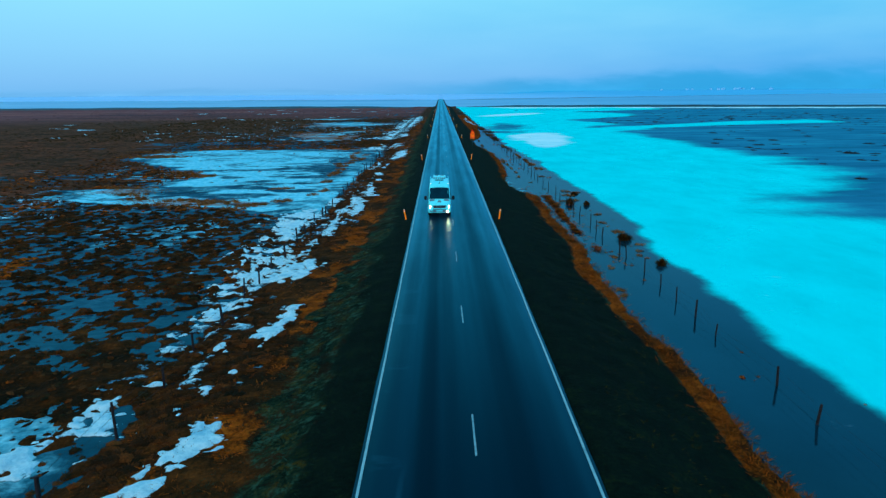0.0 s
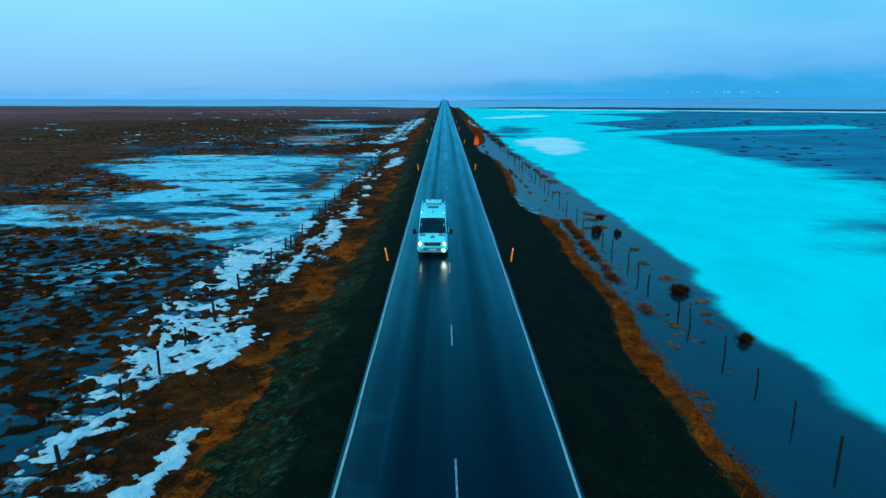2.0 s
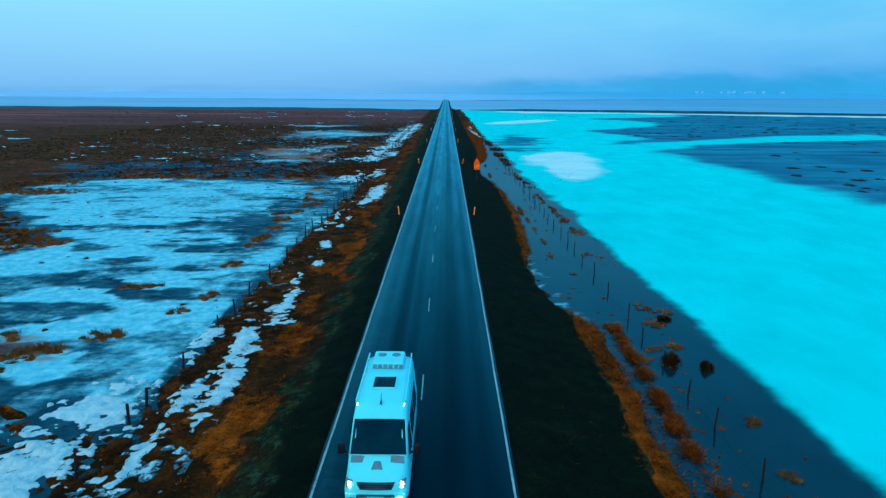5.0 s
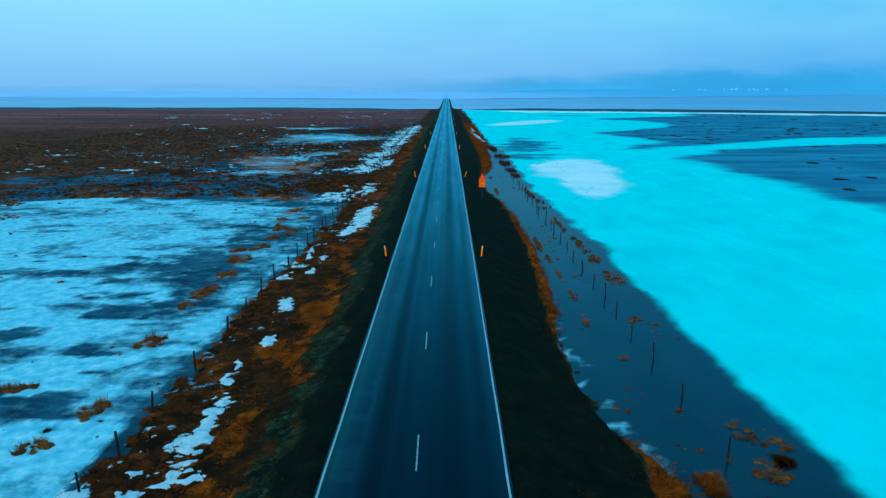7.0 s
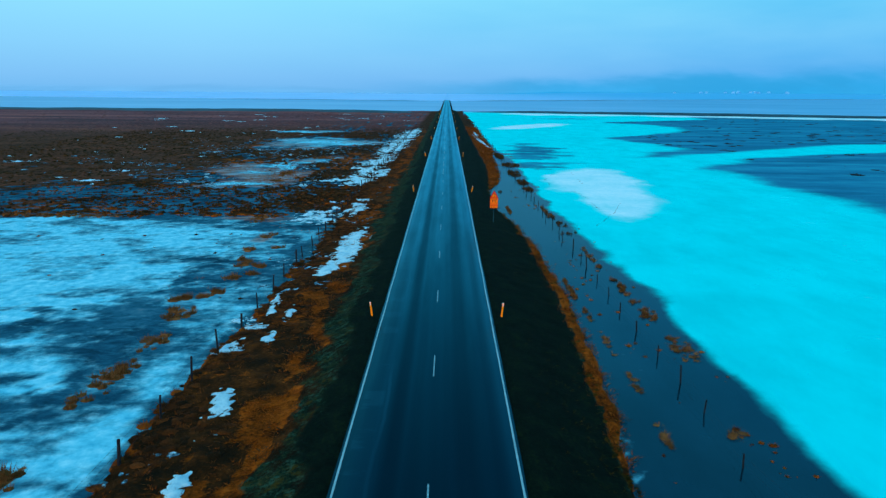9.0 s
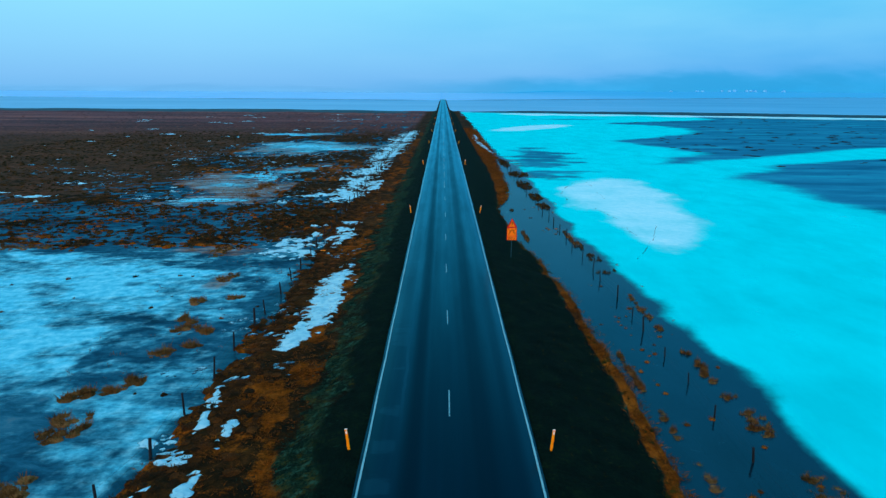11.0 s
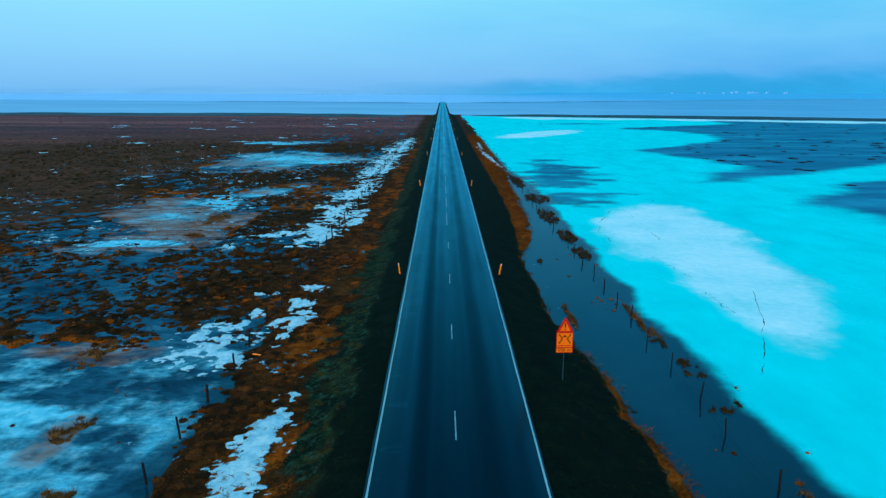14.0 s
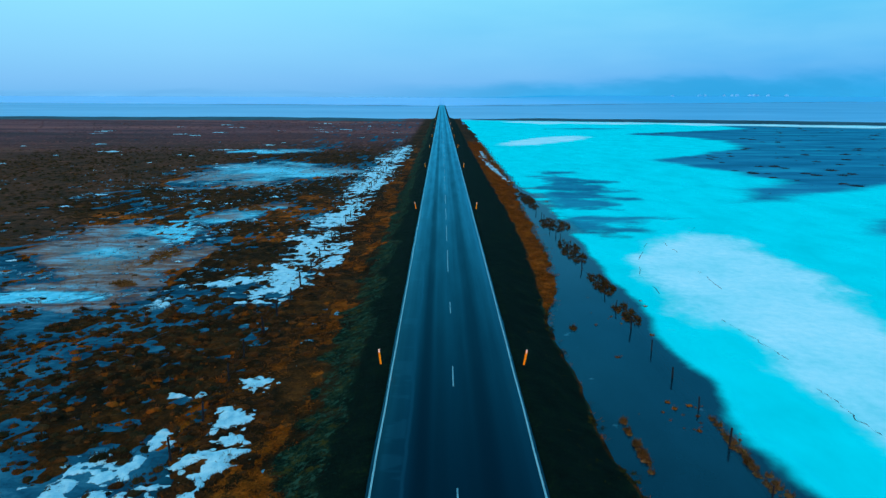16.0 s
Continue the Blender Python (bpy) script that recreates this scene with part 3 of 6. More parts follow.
MAT = {
    "ground": ground_material(), "ice": ice_material(), "asphalt": asphalt_material(), "line": paint_line_material(), "dash": worn_dash_material(), "snow": snow_material(),
    # heather far out, with blue-grey haze in its colours
    "hazed_heath": grass_material("hazed_heath", [(0.30, (0.040, 0.040, 0.042)), (0.5, (0.085, 0.058, 0.062)), (0.72, (0.150, 0.090, 0.080))]),
    "heath": grass_material("heath_tussock", [(0.32, (0.004, 0.007, 0.003)), (0.46, (0.018, 0.013, 0.005)), (0.58, (0.060, 0.026, 0.006)), (0.72, (0.15, 0.062, 0.013))]),
    "bog": grass_material("bog_heather", [(0.30, (0.005, 0.011, 0.005)), (0.5, (0.022, 0.023, 0.009)), (0.62, (0.060, 0.036, 0.012)), (0.75, (0.11, 0.060, 0.020))]),
    "sedge": grass_material("pale_sedge", [(0.28, (0.022, 0.017, 0.006)), (0.45, (0.095, 0.056, 0.016)), (0.60, (0.19, 0.112, 0.034)), (0.78, (0.31, 0.20, 0.075))]),
    "straw": grass_material("straw_grass", [(0.28, (0.012, 0.008, 0.002)), (0.44, (0.065, 0.024, 0.003)), (0.58, (0.20, 0.066, 0.006)), (0.78, (0.38, 0.135, 0.016))]),
    "moss": grass_material("green_verge_grass", [(0.30, (0.0006, 0.006, 0.004)), (0.50, (0.003, 0.016, 0.010)), (0.60, (0.012, 0.040, 0.020)), (0.66, (0.012, 0.068, 0.046)), (0.76, (0.03, 0.13, 0.10))]),
    "olive": grass_material("olive_wisp_grass", [(0.30, (0.004, 0.010, 0.002)), (0.50, (0.020, 0.026, 0.004)), (0.70, (0.070, 0.055, 0.006))]),
    "hummock": grass_material("wet_dark_hummock", [(0.30, (0.003, 0.012, 0.015)), (0.5, (0.010, 0.024, 0.028)), (0.75, (0.040, 0.036, 0.030))]),
    "shrub": grass_material("dark_shrub", [(0.25, (0.008, 0.011, 0.005)), (0.5, (0.036, 0.030, 0.009)), (0.8, (0.12, 0.072, 0.015))]),
    "wood": plain("grey_fence_wood", (0.012, 0.018, 0.022), 0.9, 0, 0.45, 9, 0.5),
    "wire": plain("fence_wire", (0.02, 0.04, 0.05), 0.6, 0.6, 0.2),
    # blue distance haze is mixed into the base colours of far bank and shore
    "far_bank": plain("hazed_dark_bank", (0.012, 0.075, 0.105), 0.9, 0, 0.3, 0.05),
    "far_shore": plain("hazed_far_shore", (0.060, 0.26, 0.42), 0.9, 0, 0.25, 0.02),
    "house_wall": plain("pale_house_wall", (0.20, 0.66, 0.92), 0.8, 0, 0.1, 0.05),
    "house_roof": plain("grey_house_roof", (0.12, 0.55, 0.85), 0.8, 0, 0.15, 0.05),
    "orange": plain("orange_marker_plastic", (0.95, 0.31, 0.004), 0.5, 0, 0.12, 5),
    "reflector": plain("white_reflector", (0.75, 0.80, 0.80), 0.25, 0, 0.08, 20),
    "yellow": plain("sign_yellow", (1.0, 0.25, 0.006), 0.5, 0, 0.05, 3),
    "red": plain("sign_red", (0.62, 0.012, 0.006), 0.5, 0, 0.1, 3),
    "black": plain("sign_black", (0.012, 0.006, 0.006), 0.5, 0, 0.2, 6),
    "steel": plain("galvanised_steel", (0.02, 0.10, 0.13), 0.55, 0.4, 0.25, 10),
    "rubber": plain("tyre_rubber", (0.006, 0.008, 0.010), 0.85, 0, 0.3, 14),
    "van": plain("white_van_paint", (0.06, 0.84, 1.0), 0.30, 0, 0.05, 1.5, spec=0.08, tint=(0.3, 0.85, 1.0)),
    "van_grey": plain("van_grey_trim", (0.07, 0.24, 0.31), 0.5, 0, 0.15, 5),
    "van_black": plain("van_black_trim", (0.006, 0.012, 0.016), 0.5, 0, 0.3, 8),
    "van_dark": plain("van_dark_bar", (0.012, 0.07, 0.10), 0.4, 0, 0.2, 6),
    "glass": plain("tinted_glass", (0.0006, 0.026, 0.048), 0.12, 0, 0.3, 1.2, spec=0.03, tint=(0.05, 0.75, 1.0)),
    "lamp": glow("lit_headlight", (1.0, 0.25, 0.12), 200.0),
    "marker_lamp": glow("lit_roof_marker", (1.0, 0.90, 0.75), 1.6),
}

# ---- mesh helpers ----


def mesh_object(name, verts, faces, mat, smooth=False, parent=None):
    me = bpy.data.meshes.new(name)
    verts, faces = np.asarray(verts, dtype=np.float32), np.asarray(faces, dtype=np.int32)
    k = faces.shape[1]
    me.vertices.add(len(verts))
    me.vertices.foreach_set("co", verts.ravel())
    me.loops.add(faces.size)
    me.loops.foreach_set("vertex_index", faces.ravel())
    me.polygons.add(len(faces))
    me.polygons.foreach_set("loop_start", np.arange(0, faces.size, k, dtype=np.int32))
    me.polygons.foreach_set("use_smooth", np.full(len(faces), smooth))
    me.update(calc_edges=True)
    me.materials.append(mat)
    ob = new(name, me)
    ob.parent = parent
    return ob


def attribute(ob, name, values):
    a = ob.data.attributes.new(name, "FLOAT", "POINT")
    a.data.foreach_set("value", np.asarray(values, dtype=np.float32).ravel())


def grid_faces(nx, ny):
    i = np.arange(nx * ny).reshape(ny, nx)
    return np.stack([i[:-1, :-1], i[:-1, 1:], i[1:, 1:], i[1:, :-1]], -1).reshape(-1, 4)


def part(name, bm, mat, parent, label=""):
    me = bpy.data.meshes.new(name)
    bmesh.ops.recalc_face_normals(bm, faces=bm.faces)
    bm.to_mesh(me)
    bm.free()
    me.materials.append(mat)
    ob = new(name, me)
    ob.parent = parent
    return tagged(ob, label)


def box_bm(w, d, h, at=(0, 0, 0), bevel=0.0, turn=(0, 0, 0), taper=1.0):
    bm = bmesh.new()
    bmesh.ops.create_cube(bm, size=1)
    for v in bm.verts:
        k = taper if v.co.z > 0 else 1
        v.co = Vector((v.co.x * w * k, v.co.y * d * k, v.co.z * h))
    if bevel:
        bmesh.ops.bevel(bm, geom=bm.edges[:], offset=bevel, segments=2, affect="EDGES", profile=0.6)
    bm.transform(pose(*at, *turn))
    return bm


def tube_bm(r0, r1, h, at=(0, 0, 0), n=8, turn=(0, 0, 0)):
    bm = bmesh.new()
    bmesh.ops.create_cone(bm, cap_ends=True, segments=n, radius1=r0, radius2=r1, depth=h)
    bm.transform(pose(*at, *turn) @ pose(0, 0, h / 2))
    return bm


def prism_bm(outline, depth, at=(0, 0, 0), turn=(0, 0, 0)):
    """A flat plate: outline in x and z, thickness along y towards -y."""
    bm = bmesh.new()
    a = [bm.verts.new((x, 0, z)) for x, z in outline]
    b = [bm.verts.new((x, -depth, z)) for x, z in outline]
    bm.faces.new(a)
    bm.faces.new(b[::-1])
    for i in range(len(a)):
        j = (i + 1) % len(a)
        bm.faces.new((a[i], b[i], b[j], a[j]))
    bm.transform(pose(*at, *turn))
    return bm


def merge(*bms):
    out = bms[0]
    for b in bms[1:]:
        me = bpy.data.meshes.new("tmp")
        b.to_mesh(me)
        b.free()
        out.from_mesh(me)
        bpy.data.meshes.remove(me)
    return out


# ---- ground, water, road ----


def spread(lo, hi, near, grow, limit_lo, limit_hi):
    """Even steps between lo and hi, then steps that grow out to the limits."""
    mid = list(np.arange(lo, hi + near * 0.5, near))
    step_size, v, up = near, mid[-1], []
    while v < limit_hi:
        step_size *= grow
        v += step_size
        up.append(min(v, limit_hi))
    step_size, v, down = near, mid[0], []
    while v > limit_lo:
        step_size *= grow
        v -= step_size
        down.append(max(v, limit_lo))
    return np.array(down[::-1] + mid + up)


def build_ground():
    xs = spread(-34, 13, 0.25, 1.07, -4600, 4600)
    ys = spread(-6, 150, 0.34, 1.04, -400, 4700)
    x, y = np.meshgrid(xs, ys)
    z = land(x, y)
    # the ground passes below the road surface
    z = np.where(np.abs(x) < ROAD_HALF + 0.22, np.minimum(z, -0.10), z)
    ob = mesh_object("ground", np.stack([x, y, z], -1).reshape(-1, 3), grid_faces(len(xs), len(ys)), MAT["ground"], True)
    side = np.abs(x)
    bank = east_bank(y)
    west_gravel = np.interp(y, [20, 45, 70, 100, 130], [5.7, 5.0, 4.9, 5.2, 5.6]) + 0.8 * fbm(x, y, 2.6, 5, 61)
    gravel = np.where(x < 0, 1 - step(west_gravel - 0.9, west_gravel + 0.9, side), 1 - step(bank - 0.35, bank + 0.15, side))
    tufts = step(-0.25, 0.7, fbm(x * 1.2, y * 0.8, 0.9, 5, 63))
    gravel = gravel * np.where(x < 0, 1 - 0.9 * (0.35 + 0.65 * tufts) * step(4.3, 6.2, side + 0.5 * fbm(x, y, 1.2, 4, 75)), 1 - 0.32 * tufts * step(4.4, 6.0, side))
    moss = np.where(x < 0, 1 - step(-0.6, 0.6, side - green_end(y) + 1.0 * fbm(x, y, 1.6, 5, 62)), 1.0 * (side < bank)) * (0.55 + 0.45 * tufts)
    clumps = 0.12 + 0.88 * step(-0.30, 0.50, fbm(x * 1.5, y * 0.7, 1.7, 5, 69))
    straw = np.where(x < 0, step(-0.7, 0.3, side - green_end(y) + 0.8 * fbm(x, y, 1.6, 5, 62)) * (1 - step(8.4, 11.8, side + 1.3 * fbm(x, y, 4, 4, 64))) * 0.95 * clumps, step(bank - 0.4, bank, side) * (side < 60) * (0.15 + 0.85 * step(0.1, 0.45, east_grass(y))))
    patches = 0.75 * step(0.25, 0.75, fbm(x, y, 11, 4, 65)) * step(9, 14, -x) * (1 - 0.7 * step(22, 14, y))
    rim = np.maximum(pond_west(x, y), pools_north(x, y))
    straw = np.maximum(straw, np.maximum(patches, 0.8 * step(-0.22, -0.12, rim) * step(9, 14, -x)))
    attribute(ob, "gravel", gravel * step(1095, 1080, y))
    attribute(ob, "moss", moss)
    attribute(ob, "straw", straw * step(420, 200, y))
    attribute(ob, "bog", np.maximum(step(-38, -62, x + 8 * fbm(x, y, 25, 4, 74)) * step(380, 280, y), step(300, 330, y) * step(12, 16, x)))
    # how strongly the moor takes on the hazed colours with distance
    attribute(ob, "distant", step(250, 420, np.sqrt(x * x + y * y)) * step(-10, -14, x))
    # where the ground takes on the pale haze colour
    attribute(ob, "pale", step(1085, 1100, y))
    return tagged(ob, "brown boggy moor with dark gravel road banks", "ground", kind="structure")


def build_water():
    xs = spread(-60, 36, 0.5, 1.06, -4600, 4600)
    ys = spread(-6, 200, 0.6, 1.035, -400, 4700)
    x, y = np.meshgrid(xs, ys)
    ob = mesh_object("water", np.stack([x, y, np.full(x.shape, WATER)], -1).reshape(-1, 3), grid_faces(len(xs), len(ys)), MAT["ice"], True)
    milk, snow, frost = ice_masks(x, y)
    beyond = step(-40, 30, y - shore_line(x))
    attribute(ob, "milk", milk * (1 - beyond))
    attribute(ob, "snow", np.maximum(snow * (1 - beyond), 0.0))
    attribute(ob, "frost", frost * (1 - beyond))
    # where the water carries the painted sky tone
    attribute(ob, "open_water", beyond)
    streak = np.maximum(blob(x, y, -33, 153.6, 6, 1.6), blob(x, y, -32.5, 181, 3.0, 9, 25)) > 0
    reed = 0.92 * step(-0.25, 0.15, pools_north(x, y)) * step(-0.8, 0.2, fbm(x * 0.7, y, 6, 4, 60)) * (1 - streak) * (0.55 + 0.45 * step(260, 200, y + 0 * x))
    reed = np.maximum(reed, 0.75 * step(0.0, 0.5, np.maximum(np.maximum(blob(x, y, -18.2, 114.6, 1.5, 2.6), blob(x, y, -21.5, 124.5, 5, 2.2)), np.maximum(blob(x, y, -29, 55.5, 12, 2.8, -12), blob(x, y, -41, 64.5, 6, 2.6))) + 0.3 * fbm(x, y, 2.5, 4, 73)))
    attribute(ob, "reed", reed)
    attribute(ob, "blue", np.maximum(np.maximum(step(24, 38, x) * 0.9, step(15, 17, x) * step(170, 185, y) * 0.8), step(-11, -14, x) * (0.16 + 0.26 * step(13, 24, y) + 0.14 * step(46, 56, y) + 0.04 * step(115, 130, y))) * (1 - beyond))
    return tagged(ob, "flooded land under clear, milky and frosted ice", "water", kind="structure")


def build_road():
    xs = np.array([-ROAD_HALF - 0.10, -ROAD_HALF, -1.7, 0.0, 1.7, ROAD_HALF, ROAD_HALF + 0.10])
    ys = np.concatenate([np.arange(-60, 240, 2.0), np.arange(240, 1101, 20.0)])
    x, y = np.meshgrid(xs, ys)
    ragged = 0.025 * fbm(x, y, 3, 2, 71)
    x = x + np.where(np.abs(x) > 3.3, ragged, 0)
    z = 0.0 - 0.012 * np.abs(x) + 0.02
    z = np.where(np.abs(x) > ROAD_HALF + 0.05, -0.2, z)
    ob = mesh_object("road", np.stack([x, y, z], -1).reshape(-1, 3), grid_faces(len(xs), len(ys)), MAT["asphalt"], True)
    return tagged(ob, "wet two-lane asphalt road with worn wheel tracks", "road", kind="structure")


def road_height(x):
    return 0.02 - 0.012 * abs(x)


def ribbon(name, x, y0, y1, width, parent, step_len=4.0, paint="line"):
    n = max(2, int((y1 - y0) / step_len) + 1)
    ys = np.linspace(y0, y1, n)
    verts = []
    for yy in ys:
        wob = 0.012 * math.sin(yy * 0.7 + x)
        for s in (-0.5, 0.5):
            verts.append((x + s * width + wob, yy, road_height(x) + 0.005))
    return mesh_object(name, verts, grid_faces(2, n), MAT[paint], False, parent)


build_ground()
build_water()
road = build_road()
for side_x in (-3.25, 3.25):
    ribbon("edge_line", side_x, -60, 1090, 0.080, road)
DASH, PERIOD = 2.5, 11.14
for k in range(-5, 14):
    ribbon("centre_dash", 0.0, 0.75 + PERIOD * k, 0.75 + PERIOD * k + DASH, 0.062, road, 1.3, "dash")
for k in range(26):
    ribbon("centre_dash", -0.05, 156.2 + 11.5 * k, 156.2 + 11.5 * k + 7.6, 0.080, road, 2.0, "dash")

# ---- distance: hills in the mist ----


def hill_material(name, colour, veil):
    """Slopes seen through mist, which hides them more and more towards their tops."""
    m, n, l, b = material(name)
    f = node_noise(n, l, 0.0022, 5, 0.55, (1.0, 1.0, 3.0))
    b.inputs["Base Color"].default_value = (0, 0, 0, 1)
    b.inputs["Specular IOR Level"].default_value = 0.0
    # the mist's light is put in as a glow of the slopes themselves
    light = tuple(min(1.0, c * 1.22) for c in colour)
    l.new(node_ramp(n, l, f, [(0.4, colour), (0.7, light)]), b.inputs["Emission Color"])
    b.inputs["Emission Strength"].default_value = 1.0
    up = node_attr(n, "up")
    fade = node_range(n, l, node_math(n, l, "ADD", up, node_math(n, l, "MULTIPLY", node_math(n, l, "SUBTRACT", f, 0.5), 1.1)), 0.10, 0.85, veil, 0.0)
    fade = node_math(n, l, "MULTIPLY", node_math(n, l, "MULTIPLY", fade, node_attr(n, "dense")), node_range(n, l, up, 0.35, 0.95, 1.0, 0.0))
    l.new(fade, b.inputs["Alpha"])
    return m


def misty_hill(x0, x1, y, heights, seed, mat, label):
    xs = np.linspace(x0, x1, 90)
    rows = []
    prof = np.interp(xs, np.linspace(x0, x1, len(heights)), heights)
    prof = prof * (1 + 0.22 * fbm(xs, xs * 0 + seed, 500, 4, seed))
    for k, s in enumerate(np.linspace(0, 1, 10)):
        rows.append(np.stack([xs, np.full_like(xs, y) + 500 * s, -2 + prof * s ** 0.8], -1))
    ob = mesh_object("backdrop", np.concatenate(rows), grid_faces(90, 10), mat, True)
    attribute(ob, "up", np.repeat(np.linspace(0, 1, 10), 90))
    attribute(ob, "dense", np.tile(step(x0, x0 + 0.3 * (x1 - x0), xs) * step(x1, x1 - 0.06 * (x1 - x0), xs), 10))
    return tagged(ob, label, "hills", kind="structure")


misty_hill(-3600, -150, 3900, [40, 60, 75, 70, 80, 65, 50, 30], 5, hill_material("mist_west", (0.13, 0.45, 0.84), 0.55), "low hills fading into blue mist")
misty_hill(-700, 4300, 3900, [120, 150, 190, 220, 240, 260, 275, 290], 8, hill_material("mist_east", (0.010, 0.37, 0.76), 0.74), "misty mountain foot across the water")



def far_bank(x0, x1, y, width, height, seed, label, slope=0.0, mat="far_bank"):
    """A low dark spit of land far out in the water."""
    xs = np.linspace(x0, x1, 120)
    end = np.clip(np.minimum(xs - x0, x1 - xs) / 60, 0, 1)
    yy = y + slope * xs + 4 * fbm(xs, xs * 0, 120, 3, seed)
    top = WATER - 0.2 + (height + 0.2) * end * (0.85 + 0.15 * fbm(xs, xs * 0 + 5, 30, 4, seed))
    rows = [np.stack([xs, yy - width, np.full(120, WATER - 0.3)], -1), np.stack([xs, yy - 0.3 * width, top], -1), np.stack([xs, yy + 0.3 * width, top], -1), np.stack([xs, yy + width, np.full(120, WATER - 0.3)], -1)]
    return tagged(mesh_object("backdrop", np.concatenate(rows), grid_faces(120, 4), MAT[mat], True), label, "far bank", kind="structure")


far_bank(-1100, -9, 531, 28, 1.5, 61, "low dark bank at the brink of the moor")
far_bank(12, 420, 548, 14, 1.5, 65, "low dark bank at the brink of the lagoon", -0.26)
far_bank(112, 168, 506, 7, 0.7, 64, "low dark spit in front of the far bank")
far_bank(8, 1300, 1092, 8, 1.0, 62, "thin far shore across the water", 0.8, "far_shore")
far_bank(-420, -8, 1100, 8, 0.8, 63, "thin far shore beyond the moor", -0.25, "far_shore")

# ---- farm buildings at the mountain foot ----


def far_house(x, y, z, w, d, h, turn):
    root = new("house")
    body = box_bm(w, d, h + 6, (0, 0, h / 2 - 3))
    part("wall", body, MAT["house_wall"], root)
    gable = prism_bm([(-w * 0.54, h), (w * 0.54, h), (0, h + 0.32 * w)], d * 1.06, (0, d * 0.53, 0))
    part("roof", gable, MAT["house_roof"], root, "grey pitched roof")
    for s in (-0.3, 0.0, 0.3):
        part("window", box_bm(w * 0.12, 0.3, h * 0.3, (s * w, -d / 2 - 0.1, h * 0.5)), MAT["house_roof"], root)
    root.matrix_basis = pose(x, y, z, 0, 0, turn)
    return tagged(root, "pale farm building below the misty mountain", "house", "far farm buildings")


house_draw = random.Random(31)
for hx in (905, 1010, 1040, 1122, 1140, 1160, 1212, 1236, 1252, 1284, 1370):
    hy = 2705 + house_draw.uniform(-15, 25)
    far_house(hx, hy, float(land(np.array([float(hx)]), np.array([hy]))[0]), house_draw.uniform(8, 15), house_draw.uniform(8, 12), house_draw.uniform(3, 5), house_draw.uniform(-50, 50))

# ---- scattered vegetation ----
rng = np.random.default_rng(4)


def tussock_template(blades, height, reach, width, seed, dome=0.55, ring=7, levels=3):
    """Vertices and triangles of one grass clump of about one metre across: an uneven mound with blades."""
    r = np.random.default_rng(seed)
    verts, tris = [], []
    if dome:
        verts.append((r.uniform(-0.05, 0.05), r.uniform(-0.05, 0.05), height * dome))
        shape = [(0.26, 0.82), (0.42, 0.42), (0.5, -0.2)] if levels == 3 else [(0.34, 0.62), (0.5, -0.2)]
        for lvl, (rad, hh) in enumerate(shape):
            for i in range(ring):
                a = 2 * math.pi * (i + 0.5 * lvl) / ring
                k = rad * r.uniform(0.78, 1.22)
                verts.append((k * math.cos(a), k * math.sin(a), height * dome * (hh + r.uniform(-0.14, 0.14))))
        for i in range(ring):
            j = (i + 1) % ring
            tris.append((0, 1 + i, 1 + j))
            for lvl in range(levels - 1):
                p, q = 1 + lvl * ring, 1 + (lvl + 1) * ring
                tris += [(p + i, q + i, p + j), (p + j, q + i, q + j)]
    for _ in range(blades):
        a, rad = r.uniform(0, 2 * math.pi), 0.46 * math.sqrt(r.uniform(0, 1))
        bx, by = rad * math.cos(a), rad * math.sin(a)
        lean = a + r.uniform(-0.8, 0.8)
        out = reach * r.uniform(0.3, 1.0) * (0.35 + rad)
        h = height * r.uniform(0.35, 0.9) * (1.1 - 0.8 * rad)
        w = width * r.uniform(0.6, 1.3)
        px, py = -math.sin(lean) * w, math.cos(lean) * w
        bz = height * dome * (0.75 - 1.3 * rad)
        mx, my = bx + 0.55 * out * math.cos(lean), by + 0.55 * out * math.sin(lean)
        tx, ty = bx + out * math.cos(lean), by + out * math.sin(lean)
        s = len(verts)
        verts += [(bx - px, by - py, bz), (bx + px, by + py, bz), ((mx + tx) / 2, (my + ty) / 2, bz + h)]
        tris.append((s, s + 1, s + 2))
    return np.array(verts), np.array(tris)


def scatter(name, template, px, py, pz, size, mat, label, category, tall=1.0, parent=None, kind="stuff"):
    tv, tt = template
    n = len(px)
    turn = rng.uniform(0, 2 * math.pi, n)
    c, s = np.cos(turn)[:, None], np.sin(turn)[:, None]
    sq = rng.uniform(0.75, 1.3, n)[:, None] * size[:, None]
    vx, vy, vz = tv[:, 0][None], tv[:, 1][None], tv[:, 2][None]
    x = px[:, None] + (vx * c - vy * s) * sq
    y = py[:, None] + (vx * s + vy * c) * size[:, None]
    z = pz[:, None] + vz * size[:, None] * tall * rng.uniform(0.7, 1.2, n)[:, None]
    faces = (tt[None] + (np.arange(n) * len(tv))[:, None, None]).reshape(-1, 3)
    ob = mesh_object(name, np.stack([x, y, z], -1).reshape(-1, 3), faces, mat, False, parent)
    return tagged(ob, label, category, kind=kind)


def sample(n, x0, x1, y0, y1, keep):
    x, y = rng.uniform(x0, x1, n), rng.uniform(y0, y1, n)
    ok = rng.uniform(0, 1, n) < keep(x, y)
    x, y = x[ok], y[ok]
    return x, y, land(x, y)


TUSSOCK = tussock_template(16, 0.42, 0.8, 0.035, 1, 0.55, 7, 2)
SPRIG = tussock_template(14, 0.5, 0.9, 0.035, 2, 0.5, 6, 2)
SEDGE = tussock_template(38, 0.62, 0.75, 0.022, 9, 0.22, 6, 2)
UPRIGHT = tussock_template(34, 0.9, 0.32, 0.022, 12, 0.18, 6, 2)
